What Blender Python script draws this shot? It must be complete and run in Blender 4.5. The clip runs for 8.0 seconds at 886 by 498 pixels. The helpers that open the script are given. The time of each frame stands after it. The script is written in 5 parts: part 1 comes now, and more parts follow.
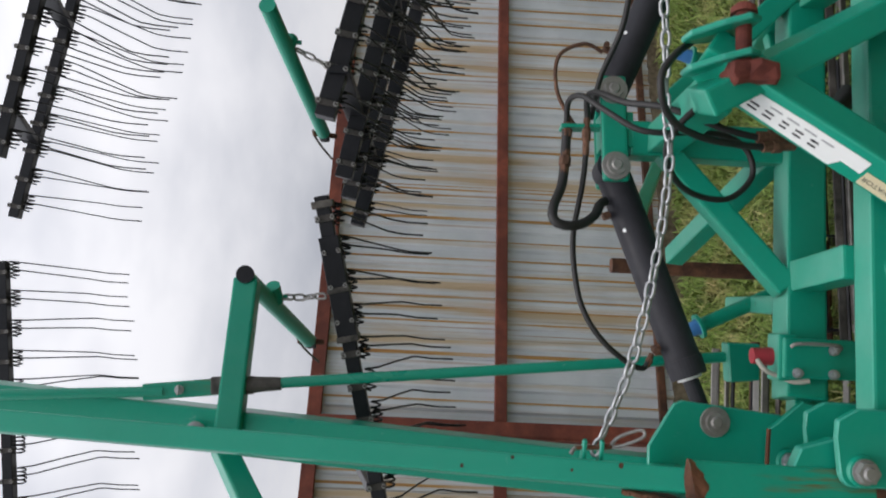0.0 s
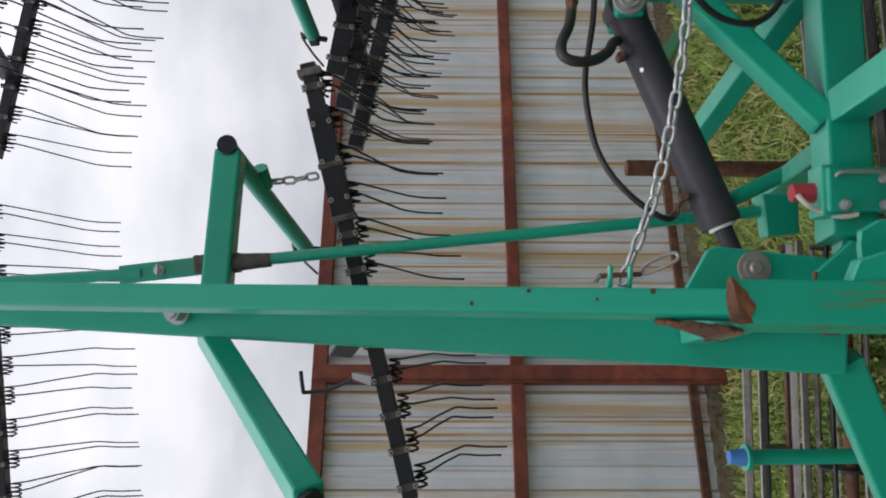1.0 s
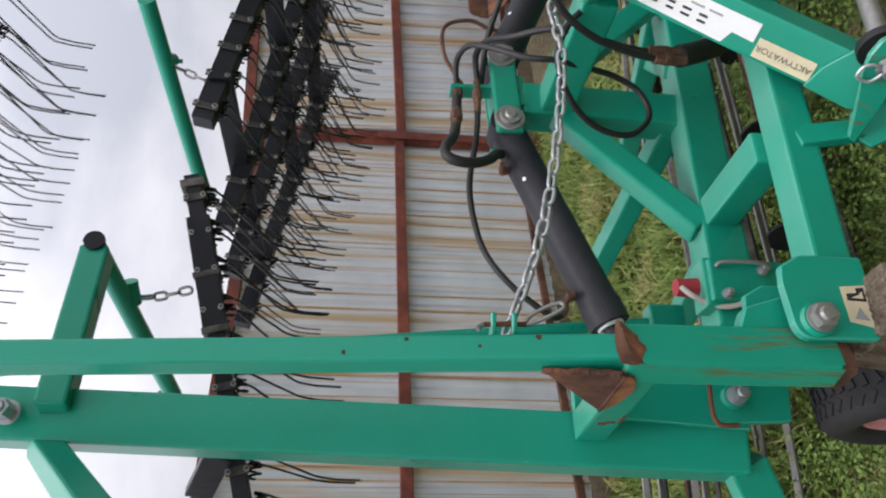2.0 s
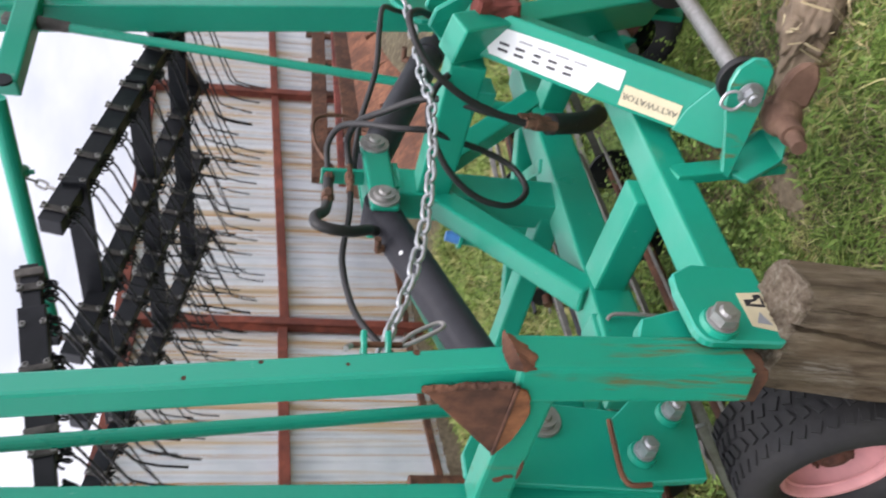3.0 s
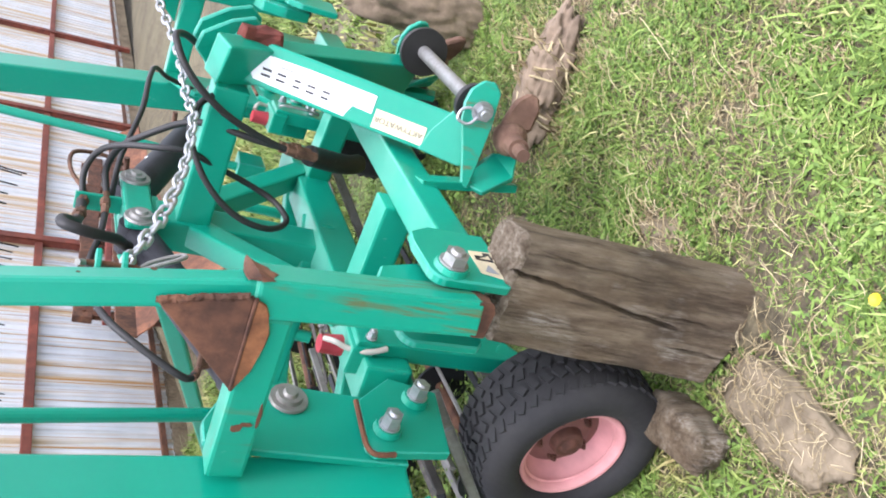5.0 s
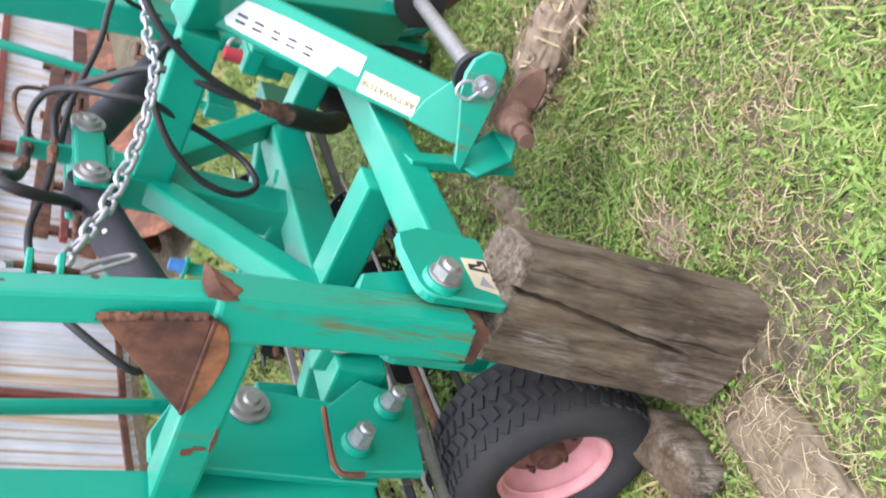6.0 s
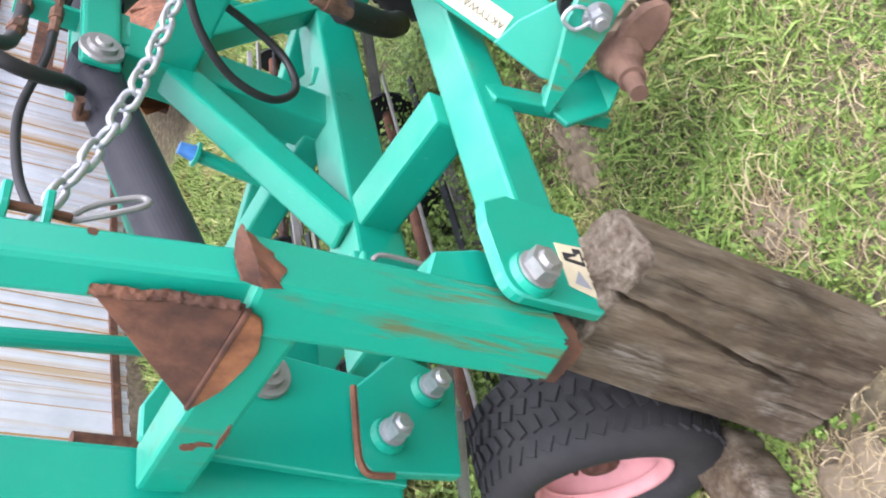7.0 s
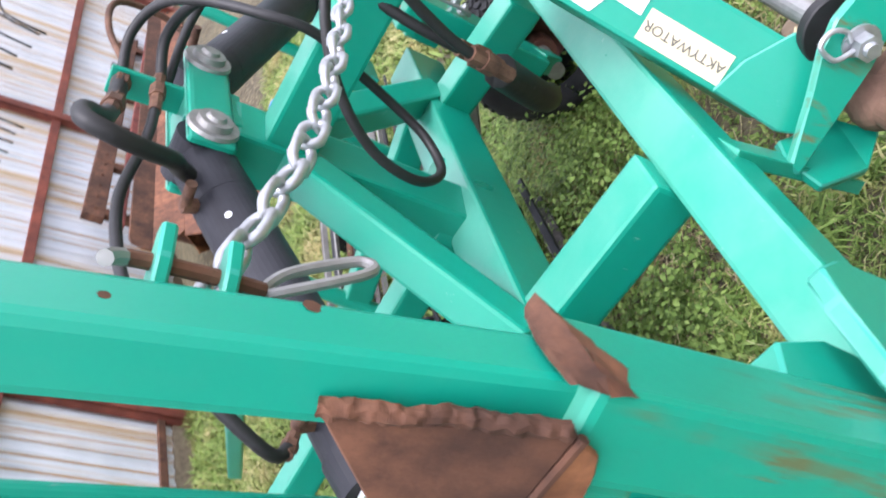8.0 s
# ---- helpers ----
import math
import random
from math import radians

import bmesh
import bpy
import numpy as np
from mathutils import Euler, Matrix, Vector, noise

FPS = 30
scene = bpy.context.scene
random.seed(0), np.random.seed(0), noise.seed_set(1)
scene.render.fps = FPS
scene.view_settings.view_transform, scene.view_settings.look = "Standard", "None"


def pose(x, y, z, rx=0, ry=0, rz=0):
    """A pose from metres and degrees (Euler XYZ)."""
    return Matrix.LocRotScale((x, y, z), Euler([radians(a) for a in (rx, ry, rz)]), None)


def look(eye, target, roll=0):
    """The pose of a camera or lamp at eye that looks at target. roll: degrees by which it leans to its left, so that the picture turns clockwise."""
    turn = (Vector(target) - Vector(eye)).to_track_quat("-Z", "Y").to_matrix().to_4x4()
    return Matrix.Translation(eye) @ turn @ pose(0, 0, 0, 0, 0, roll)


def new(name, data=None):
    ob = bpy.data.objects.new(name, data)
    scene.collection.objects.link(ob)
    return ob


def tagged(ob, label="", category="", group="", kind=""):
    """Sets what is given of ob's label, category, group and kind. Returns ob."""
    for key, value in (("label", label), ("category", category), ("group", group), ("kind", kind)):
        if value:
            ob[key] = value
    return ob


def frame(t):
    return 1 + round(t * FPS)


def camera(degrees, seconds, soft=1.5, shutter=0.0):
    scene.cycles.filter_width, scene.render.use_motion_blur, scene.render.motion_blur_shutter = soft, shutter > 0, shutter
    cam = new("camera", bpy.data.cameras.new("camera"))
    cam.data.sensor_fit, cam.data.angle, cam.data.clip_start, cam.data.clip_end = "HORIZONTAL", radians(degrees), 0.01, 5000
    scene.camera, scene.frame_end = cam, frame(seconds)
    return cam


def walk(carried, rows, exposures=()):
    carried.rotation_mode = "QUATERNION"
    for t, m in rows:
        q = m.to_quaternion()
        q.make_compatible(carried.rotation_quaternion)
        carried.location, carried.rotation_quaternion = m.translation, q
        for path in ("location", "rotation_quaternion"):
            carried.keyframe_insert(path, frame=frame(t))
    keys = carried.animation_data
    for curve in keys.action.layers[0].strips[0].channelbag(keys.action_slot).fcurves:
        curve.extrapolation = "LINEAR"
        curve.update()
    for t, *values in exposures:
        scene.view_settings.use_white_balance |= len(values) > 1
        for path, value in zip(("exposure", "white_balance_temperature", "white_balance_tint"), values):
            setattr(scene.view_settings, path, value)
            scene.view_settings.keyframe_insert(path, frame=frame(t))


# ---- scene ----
cam = camera(56.0, 8.0, soft=1.9, shutter=0.25)
PATH = [
    (0, (-0.532, -2.191, 1.737), (-0.37, -0.198, 1.693), -87.2),
    (0.5, (-0.752, -2.077, 1.722), (-0.577, -0.086, 1.66), -88.0),
    (1, (-0.944, -1.919, 1.701), (-0.753, 0.071, 1.681), -89.8),
    (1.5, (-1.184, -1.848, 1.693), (-0.688, 0.088, 1.599), -88.5),
    (1.7, (-1.281, -1.79, 1.664), (-0.615, 0.089, 1.509), -87.8),
    (2.8, (-1.604, -1.403, 1.562), (-0.405, 0.148, 1.166), -87.4),
    (3, (-1.652, -1.329, 1.533), (-0.35, 0.119, 1.076), -86.7),
    (3.5, (-1.836, -1.161, 1.478), (-0.381, 0.028, 0.791), -85.2),
    (4, (-2.037, -1.022, 1.424), (-0.59, 0.038, 0.54), -82.1),
    (4.5, (-2.058, -1.046, 1.446), (-0.558, -0.065, 0.56), -80.1),
    (4.7, (-2.053, -1.053, 1.443), (-0.526, -0.105, 0.565), -80.1),
    (5.8, (-1.87, -1.053, 1.42), (-0.407, -0.077, 0.467), -79.3),
    (6, (-1.78, -1.061, 1.408), (-0.399, 0.003, 0.429), -78.9),
    (6.5, (-1.634, -1.076, 1.395), (-0.423, 0.129, 0.355), -77.6),
    (7, (-1.45, -0.911, 1.391), (-0.269, 0.324, 0.353), -75.0),
    (7.3, (-1.363, -0.856, 1.458), (-0.14, 0.407, 0.504), -73.9),
    (7.5, (-1.298, -0.769, 1.465), (-0.051, 0.498, 0.55), -72.2),
    (8, (-1.213, -0.515, 1.411), (0.226, 0.547, 0.517), -72.5),
]
walk(cam, [(t, look(eye, target, roll)) for t, eye, target, roll in PATH],
     [(0.0, -0.48, 6500, 14), (1.6, -0.32, 6500, 15), (2.8, 0.25, 6400, 19), (3.1, 0.4, 6400, 19), (4.0, 0.85, 6250, 18), (4.6, 1.02, 6100, 19), (6.0, 0.95, 6050, 20), (7.0, 1.11, 6050, 22), (8.0, 0.97, 6050, 22)])

# ---- light ----
world = bpy.data.worlds.new("overcast_sky")
scene.world = world
world.use_nodes = True
wn, wl = world.node_tree.nodes, world.node_tree.links
wn.clear()
w_out = wn.new("ShaderNodeOutputWorld")
w_bg = wn.new("ShaderNodeBackground")
w_sky = wn.new("ShaderNodeTexSky")
w_sky.sky_type, w_sky.sun_disc = "NISHITA", False
w_sky.sun_elevation, w_sky.sun_rotation = radians(75), radians(208)
w_co = wn.new("ShaderNodeTexCoord")
w_map = wn.new("ShaderNodeMapping")
w_map.inputs["Scale"].default_value = (1.0, 1.0, 2.2)
w_no = wn.new("ShaderNodeTexNoise")
w_no.inputs["Scale"].default_value, w_no.inputs["Detail"].default_value, w_no.inputs["Roughness"].default_value = 2.3, 6.0, 0.5
w_ra = wn.new("ShaderNodeValToRGB")
w_ra.color_ramp.elements[0].position, w_ra.color_ramp.elements[0].color = 0.36, (7.0, 7.4, 8.1, 1)
w_ra.color_ramp.elements[1].position, w_ra.color_ramp.elements[1].color = 0.62, (12.6, 12.8, 13.0, 1)
w_mix = wn.new("ShaderNodeMixRGB")
w_mix.inputs[0].default_value = 0.88
wl.new(w_co.outputs["Generated"], w_map.inputs["Vector"])
wl.new(w_map.outputs[0], w_no.inputs["Vector"])
wl.new(w_no.outputs["Fac"], w_ra.inputs[0])
wl.new(w_sky.outputs[0], w_mix.inputs[1])
wl.new(w_ra.outputs[0], w_mix.inputs[2])
# an overcast sky is about three times as bright overhead as at the horizon
w_xyz = wn.new("ShaderNodeSeparateXYZ")
w_mr = wn.new("ShaderNodeMapRange")
w_mr.inputs["To Min"].default_value, w_mr.inputs["To Max"].default_value = 0.80, 2.2
w_mul = wn.new("ShaderNodeMixRGB")
w_mul.blend_type = "MULTIPLY"
w_mul.inputs[0].default_value = 1.0
wl.new(w_co.outputs["Generated"], w_xyz.inputs[0])
wl.new(w_xyz.outputs["Z"], w_mr.inputs["Value"])
wl.new(w_mix.outputs[0], w_mul.inputs[1])
wl.new(w_mr.outputs[0], w_mul.inputs[2])
wl.new(w_mul.outputs[0], w_bg.inputs["Color"])
w_bg.inputs["Strength"].default_value = 0.092
wl.new(w_bg.outputs[0], w_out.inputs[0])

sun = new("sun", bpy.data.lights.new("sun", "SUN"))
sun.data.energy, sun.data.angle, sun.data.color = 2.0, radians(26), (1.0, 0.97, 0.93)
sun.matrix_world = look((-0.8, -1.5, 6.5), (0, 0, 0))


# ---- materials ----
def shader(name):
    m = bpy.data.materials.new(name)
    m.use_nodes = True
    return m, m.node_tree.nodes, m.node_tree.links, m.node_tree.nodes["Principled BSDF"]


def noise_at(nodes, links, scale, detail=4.0, rough=0.55, stretch=(1, 1, 1), kind="Object"):
    co = nodes.new("ShaderNodeTexCoord")
    mp = nodes.new("ShaderNodeMapping")
    mp.inputs["Scale"].default_value = stretch
    no = nodes.new("ShaderNodeTexNoise")
    no.inputs["Scale"].default_value, no.inputs["Detail"].default_value, no.inputs["Roughness"].default_value = scale, detail, rough
    links.new(co.outputs[kind], mp.inputs["Vector"])
    links.new(mp.outputs[0], no.inputs["Vector"])
    return no.outputs["Fac"]


def ramp(nodes, links, fac, stops):
    r = nodes.new("ShaderNodeValToRGB")
    e = r.color_ramp.elements
    while len(e) < len(stops):
        e.new(0.5)
    for k, (p, c) in enumerate(stops):
        e[k].position, e[k].color = p, (*c, 1) if len(c) == 3 else c
    links.new(fac, r.inputs[0])
    return r.outputs[0]


def mix(nodes, links, fac, a, b, how="MIX"):
    n = nodes.new("ShaderNodeMixRGB")
    n.blend_type = how
    for k, v in enumerate((fac, a, b)):
        if hasattr(v, "is_linked"):
            links.new(v, n.inputs[k])
        elif k == 0:
            n.inputs[0].default_value = v
        else:
            n.inputs[k].default_value = (*v, 1)
    return n.outputs[0]


def bump(nodes, links, bsdf, height, strength=0.3, distance=0.01):
    b = nodes.new("ShaderNodeBump")
    b.inputs["Strength"].default_value, b.inputs["Distance"].default_value = strength, distance
    links.new(height, b.inputs["Height"])
    links.new(b.outputs[0], bsdf.inputs["Normal"])


def plain(name, color, rough=0.6, metal=0.0, vary=0.25, scale=30.0, relief=0.15, second=None):
    """A surface of one colour with grain, blotches and fine relief."""
    m, n, l, b = shader(name)
    a = noise_at(n, l, scale)
    c = noise_at(n, l, scale * 0.12, 3.0)
    low = second or tuple(v * (1 - vary) for v in color)
    col = mix(n, l, ramp(n, l, c, [(0.35, (0, 0, 0)), (0.65, (1, 1, 1))]), low, color)
    col = mix(n, l, 0.35, col, ramp(n, l, a, [(0.3, tuple(v * (1 - vary) for v in color)), (0.7, tuple(min(1, v * (1 + vary)) for v in color))]))
    l.new(col, b.inputs["Base Color"])
    b.inputs["Roughness"].default_value, b.inputs["Metallic"].default_value = rough, metal
    bump(n, l, b, a, relief, 0.004)
    return m


def paint(name, color, worn=0.0):
    """Old machine paint: faded in patches, a little dusty, small chips; scraped along the steel where worn."""
    m, n, l, b = shader(name)
    big = noise_at(n, l, 2.2, 4.0)
    fine = noise_at(n, l, 60.0, 3.0)
    chip = noise_at(n, l, 17.0, 7.0, 0.62)
    col = mix(n, l, ramp(n, l, big, [(0.3, (0, 0, 0)), (0.72, (1, 1, 1))]), tuple(v * 0.84 for v in color), color)
    col = mix(n, l, ramp(n, l, fine, [(0.45, (0, 0, 0)), (0.9, (0.03, 0.03, 0.03))]), col, (0.25, 0.34, 0.28))
    # thin dust that has run down
    dust = noise_at(n, l, 5.0, 6.0, 0.65, (1, 1, 0.25))
    col = mix(n, l, ramp(n, l, dust, [(0.55, (0, 0, 0)), (0.85, (0.06, 0.06, 0.06))]), col, (0.28, 0.33, 0.24))
    # chalk and painted-in sky glare on faces that lie open to the sky
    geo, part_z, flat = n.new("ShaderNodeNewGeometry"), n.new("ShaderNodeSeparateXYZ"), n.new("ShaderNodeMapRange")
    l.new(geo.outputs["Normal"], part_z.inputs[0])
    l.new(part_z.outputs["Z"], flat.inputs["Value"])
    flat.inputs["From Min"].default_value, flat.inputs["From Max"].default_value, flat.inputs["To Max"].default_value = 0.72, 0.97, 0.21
    chalk_glare = noise_at(n, l, 6.0, 6.0, 0.6)
    col = mix(n, l, mix(n, l, 1.0, flat.outputs[0], ramp(n, l, chalk_glare, [(0.36, (0.45, 0.45, 0.45)), (0.62, (1, 1, 1))]), "MULTIPLY"), col, (0.36, 0.52, 0.45))
    if worn:
        scrape = noise_at(n, l, 1.0, 7.0, 0.62, (42, 42, 3.2))
        where = noise_at(n, l, 5.0, 3.0)
        col = mix(n, l, mix(n, l, 1.0, ramp(n, l, scrape, [(0.51, (0, 0, 0)), (0.62, (0.85, 0.85, 0.85))]), ramp(n, l, where, [(0.44, (0, 0, 0)), (0.58, (1, 1, 1))]), "MULTIPLY"), col, (0.12, 0.115, 0.045))
        col = mix(n, l, ramp(n, l, scrape, [(0.735, (0, 0, 0)), (0.76, (0.8, 0.8, 0.8))]), col, (0.14, 0.06, 0.035))
    # pale scuffs where the paint has been knocked
    scuff = noise_at(n, l, 26.0, 6.0, 0.7, (1, 1, 0.5))
    col = mix(n, l, ramp(n, l, scuff, [(0.675, (0, 0, 0)), (0.72, (0.5, 0.5, 0.5))]), col, (0.30, 0.44, 0.38))
    spot = ramp(n, l, chip, [(0.715, (0, 0, 0)), (0.73, (1, 1, 1))])
    col = mix(n, l, spot, col, (0.13, 0.055, 0.030))
    l.new(col, b.inputs["Base Color"])
    rg = n.new("ShaderNodeMapRange")
    l.new(big, rg.inputs["Value"])
    rg.inputs["To Min"].default_value, rg.inputs["To Max"].default_value = 0.22, 0.40
    l.new(rg.outputs[0], b.inputs["Roughness"])
    b.inputs["Specular IOR Level"].default_value = 0.38
    bump(n, l, b, mix(n, l, 0.3, fine, chip), 0.10, 0.003)
    return m


def rusty(name, a, c, rough=0.85, scale=22.0):
    m, n, l, b = shader(name)
    f = noise_at(n, l, scale, 8.0, 0.65)
    g = noise_at(n, l, scale * 0.2, 4.0)
    col = ramp(n, l, f, [(0.36, tuple(v * 0.8 for v in a)), (0.64, c)])
    col = mix(n, l, ramp(n, l, g, [(0.4, (0, 0, 0)), (0.62, (0.75, 0.75, 0.75))]), col, tuple(v * 0.5 for v in a))
    l.new(col, b.inputs["Base Color"])
    b.inputs["Roughness"].default_value, b.inputs["Metallic"].default_value = rough, 0.1
    bump(n, l, b, f, 0.45, 0.004)
    return m


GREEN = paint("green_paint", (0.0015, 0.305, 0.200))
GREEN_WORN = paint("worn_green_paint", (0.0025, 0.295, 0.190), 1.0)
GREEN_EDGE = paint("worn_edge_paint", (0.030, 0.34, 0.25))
RUST = rusty("brown_rust", (0.068, 0.029, 0.016), (0.165, 0.070, 0.036))
RUST_ORANGE = rusty("orange_rust", (0.14, 0.055, 0.030), (0.28, 0.115, 0.055))
RUST_BRIGHT = rusty("bright_orange_rust", (0.22, 0.085, 0.035), (0.44, 0.185, 0.075))
RUST_PALE = rusty("dusty_pale_rust", (0.19, 0.10, 0.065), (0.34, 0.20, 0.135))
RUST_RED = rusty("red_brown_rust", (0.13, 0.028, 0.020), (0.26, 0.065, 0.045))
RED_OXIDE = rusty("red_oxide_paint", (0.17, 0.040, 0.024), (0.26, 0.065, 0.036), 0.7, 12.0)
IRON = rusty("dull_iron", (0.045, 0.040, 0.036), (0.16, 0.145, 0.13), 0.6, 18.0)
BLACK = plain("black_paint", (0.010, 0.011, 0.014), 0.38, 0.0, 0.5, 40.0, 0.2, (0.024, 0.025, 0.029))
CYL_BLACK = plain("cylinder_paint", (0.024, 0.024, 0.029), 0.5, 0.0, 0.4, 30.0, 0.2, (0.038, 0.038, 0.044))
for dull in (CYL_BLACK, BLACK):
    dull.node_tree.nodes["Principled BSDF"].inputs["Specular IOR Level"].default_value = 0.22
RUBBER = plain("tyre_rubber", (0.014, 0.014, 0.016), 0.85, 0.0, 0.4, 60.0, 0.35, (0.028, 0.027, 0.026))
SLAT = plain("worn_bare_steel", (0.27, 0.26, 0.245), 0.5, 0.2, 0.4, 35.0, 0.3, (0.12, 0.105, 0.09))
HOSE = plain("hose_rubber", (0.016, 0.015, 0.015), 0.55, 0.0, 0.4, 60.0, 0.2)
HOSE_BROWN = rusty("rusty_fitting", (0.10, 0.045, 0.025), (0.20, 0.10, 0.06), 0.75, 60.0)
STEEL = plain("galvanised_steel", (0.46, 0.47, 0.48), 0.42, 0.75, 0.25, 90.0, 0.25)
STEEL_DULL = plain("dull_steel", (0.33, 0.33, 0.32), 0.5, 0.6, 0.3, 60.0, 0.3, (0.23, 0.21, 0.19))
PINK = plain("faded_red_rim_paint", (0.66, 0.31, 0.31), 0.6, 0.0, 0.35, 17.0, 0.3, (0.46, 0.17, 0.15))
RIM_WORN = plain("rusted_rim_paint", (0.11, 0.050, 0.036), 0.75, 0.0, 0.4, 40.0, 0.5, (0.26, 0.105, 0.095))
RIM_DIRT = rusty("rim_rust", (0.10, 0.04, 0.025), (0.24, 0.10, 0.07))
WHITE_DECAL = plain("white_sticker", (0.78, 0.79, 0.78), 0.4, 0.0, 0.06, 20.0, 0.05)
IVORY_DECAL = plain("ivory_sticker", (0.66, 0.58, 0.38), 0.5, 0.0, 0.14, 40.0, 0.08)
INK = plain("black_print", (0.025, 0.025, 0.03), 0.5, 0.0, 0.3)
INK_FADED = plain("faded_print", (0.12, 0.115, 0.10), 0.6, 0.0, 0.4)
INK_GREY = plain("grey_print", (0.33, 0.34, 0.35), 0.6, 0.0, 0.3)
RED_PLASTIC = plain("red_plastic", (0.42, 0.035, 0.05), 0.45, 0.0, 0.3)
BLUE_PLASTIC = plain("blue_plastic", (0.05, 0.20, 0.50), 0.45, 0.0, 0.3)
CREAM = plain("cream_plastic", (0.46, 0.44, 0.38), 0.5, 0.0, 0.3)


def sheet_metal():
    """Weathered galvanised sheet with rust that runs down its folds."""
    m, n, l, b = shader("galvanised_sheet")
    f = noise_at(n, l, 3.0, 4.0)
    streak = noise_at(n, l, 1.0, 6.0, 0.62, (46, 46, 0.35))
    wide = noise_at(n, l, 1.0, 6.0, 0.65, (9, 9, 0.34))
    col = ramp(n, l, f, [(0.3, (0.49, 0.53, 0.56)), (0.7, (0.64, 0.67, 0.69))])
    col = mix(n, l, ramp(n, l, streak, [(0.60, (0, 0, 0)), (0.70, (0.8, 0.8, 0.8))]), col, (0.33, 0.18, 0.075))
    col = mix(n, l, ramp(n, l, wide, [(0.49, (0, 0, 0)), (0.62, (0.75, 0.75, 0.75))]), col, (0.47, 0.32, 0.14))
    l.new(col, b.inputs["Base Color"])
    b.inputs["Roughness"].default_value, b.inputs["Metallic"].default_value = 0.62, 0.25
    bump(n, l, b, streak, 0.1, 0.003)
    return m


def rust_seam():
    m, n, l, b = shader("rusted_sheet_seam")
    f = noise_at(n, l, 1.0, 6.0, 0.6, (30, 30, 1.1))
    l.new(ramp(n, l, f, [(0.34, (0.48, 0.45, 0.38)), (0.48, (0.44, 0.25, 0.085)), (0.66, (0.22, 0.085, 0.030))]), b.inputs["Base Color"])
    b.inputs["Roughness"].default_value = 0.85
    return m


def grass_blade():
    m, n, l, b = shader("grass_blades")
    g = n.new("ShaderNodeNewGeometry")
    fresh = ramp(n, l, g.outputs["Random Per Island"], [(0.0, (0.055, 0.080, 0.018)), (0.25, (0.095, 0.152, 0.028)), (0.60, (0.165, 0.248, 0.048)), (0.88, (0.235, 0.325, 0.075)), (1.0, (0.46, 0.42, 0.19))])
    dry = ramp(n, l, g.outputs["Random Per Island"], [(0.0, (0.17, 0.19, 0.045)), (0.3, (0.28, 0.24, 0.085)), (0.65, (0.43, 0.32, 0.15)), (1.0, (0.55, 0.44, 0.24))])
    patch = noise_at(n, l, 2.6, 6.0, 0.65)
    l.new(mix(n, l, ramp(n, l, patch, [(0.51, (0, 0, 0)), (0.66, (0.85, 0.85, 0.85))]), fresh, dry), b.inputs["Base Color"])
    b.inputs["Roughness"].default_value = 0.55
    b.inputs["Specular IOR Level"].default_value = 0.2
    return m


def soil():
    m, n, l, b = shader("meadow_ground")
    f = noise_at(n, l, 24.0, 7.0, 0.65)
    p = noise_at(n, l, 1.3, 4.0)
    col = ramp(n, l, f, [(0.3, (0.030, 0.024, 0.015)), (0.5, (0.080, 0.065, 0.036)), (0.72, (0.20, 0.165, 0.095))])
    col = mix(n, l, ramp(n, l, p, [(0.42, (0, 0, 0)), (0.7, (0.5, 0.5, 0.5))]), col, (0.17, 0.15, 0.085))
    l.new(col, b.inputs["Base Color"])
    b.inputs["Roughness"].default_value = 0.95
    bump(n, l, b, f, 0.8, 0.03)
    return m


def old_wood():
    m, n, l, b = shader("weathered_oak")
    grain = noise_at(n, l, 1.0, 8.0, 0.68, (26, 26, 2.6))
    blot = noise_at(n, l, 5.5, 6.0, 0.6, (1, 1, 0.55))
    fibre = noise_at(n, l, 1.0, 8.0, 0.7, (150, 150, 6.0))
    pale = noise_at(n, l, 6.5, 5.0, 0.6, (1, 1, 0.6))
    warm = noise_at(n, l, 9.0, 5.0, 0.6, (1, 1, 0.5))
    col = ramp(n, l, grain, [(0.36, (0.078, 0.057, 0.037)), (0.47, (0.172, 0.132, 0.088)), (0.56, (0.240, 0.190, 0.130)), (0.66, (0.34, 0.28, 0.205))])
    col = mix(n, l, ramp(n, l, warm, [(0.45, (0, 0, 0)), (0.66, (0.55, 0.55, 0.55))]), col, (0.135, 0.092, 0.052))
    col = mix(n, l, ramp(n, l, blot, [(0.50, (0, 0, 0)), (0.62, (0.72, 0.72, 0.72))]), col, (0.058, 0.043, 0.031))
    light = mix(n, l, 1.0, ramp(n, l, fibre, [(0.44, (0, 0, 0)), (0.60, (1, 1, 1))]), ramp(n, l, pale, [(0.50, (0, 0, 0)), (0.60, (0.75, 0.75, 0.75))]), "MULTIPLY")
    col = mix(n, l, light, col, (0.40, 0.36, 0.30))
    col = mix(n, l, ramp(n, l, fibre, [(0.33, (0.55, 0.55, 0.55)), (0.42, (0, 0, 0))]), col, (0.045, 0.034, 0.025))
    l.new(col, b.inputs["Base Color"])
    b.inputs["Roughness"].default_value = 0.9
    b.inputs["Specular IOR Level"].default_value = 0.2
    bump(n, l, b, mix(n, l, 0.4, grain, fibre), 1.0, 0.035)
    return m


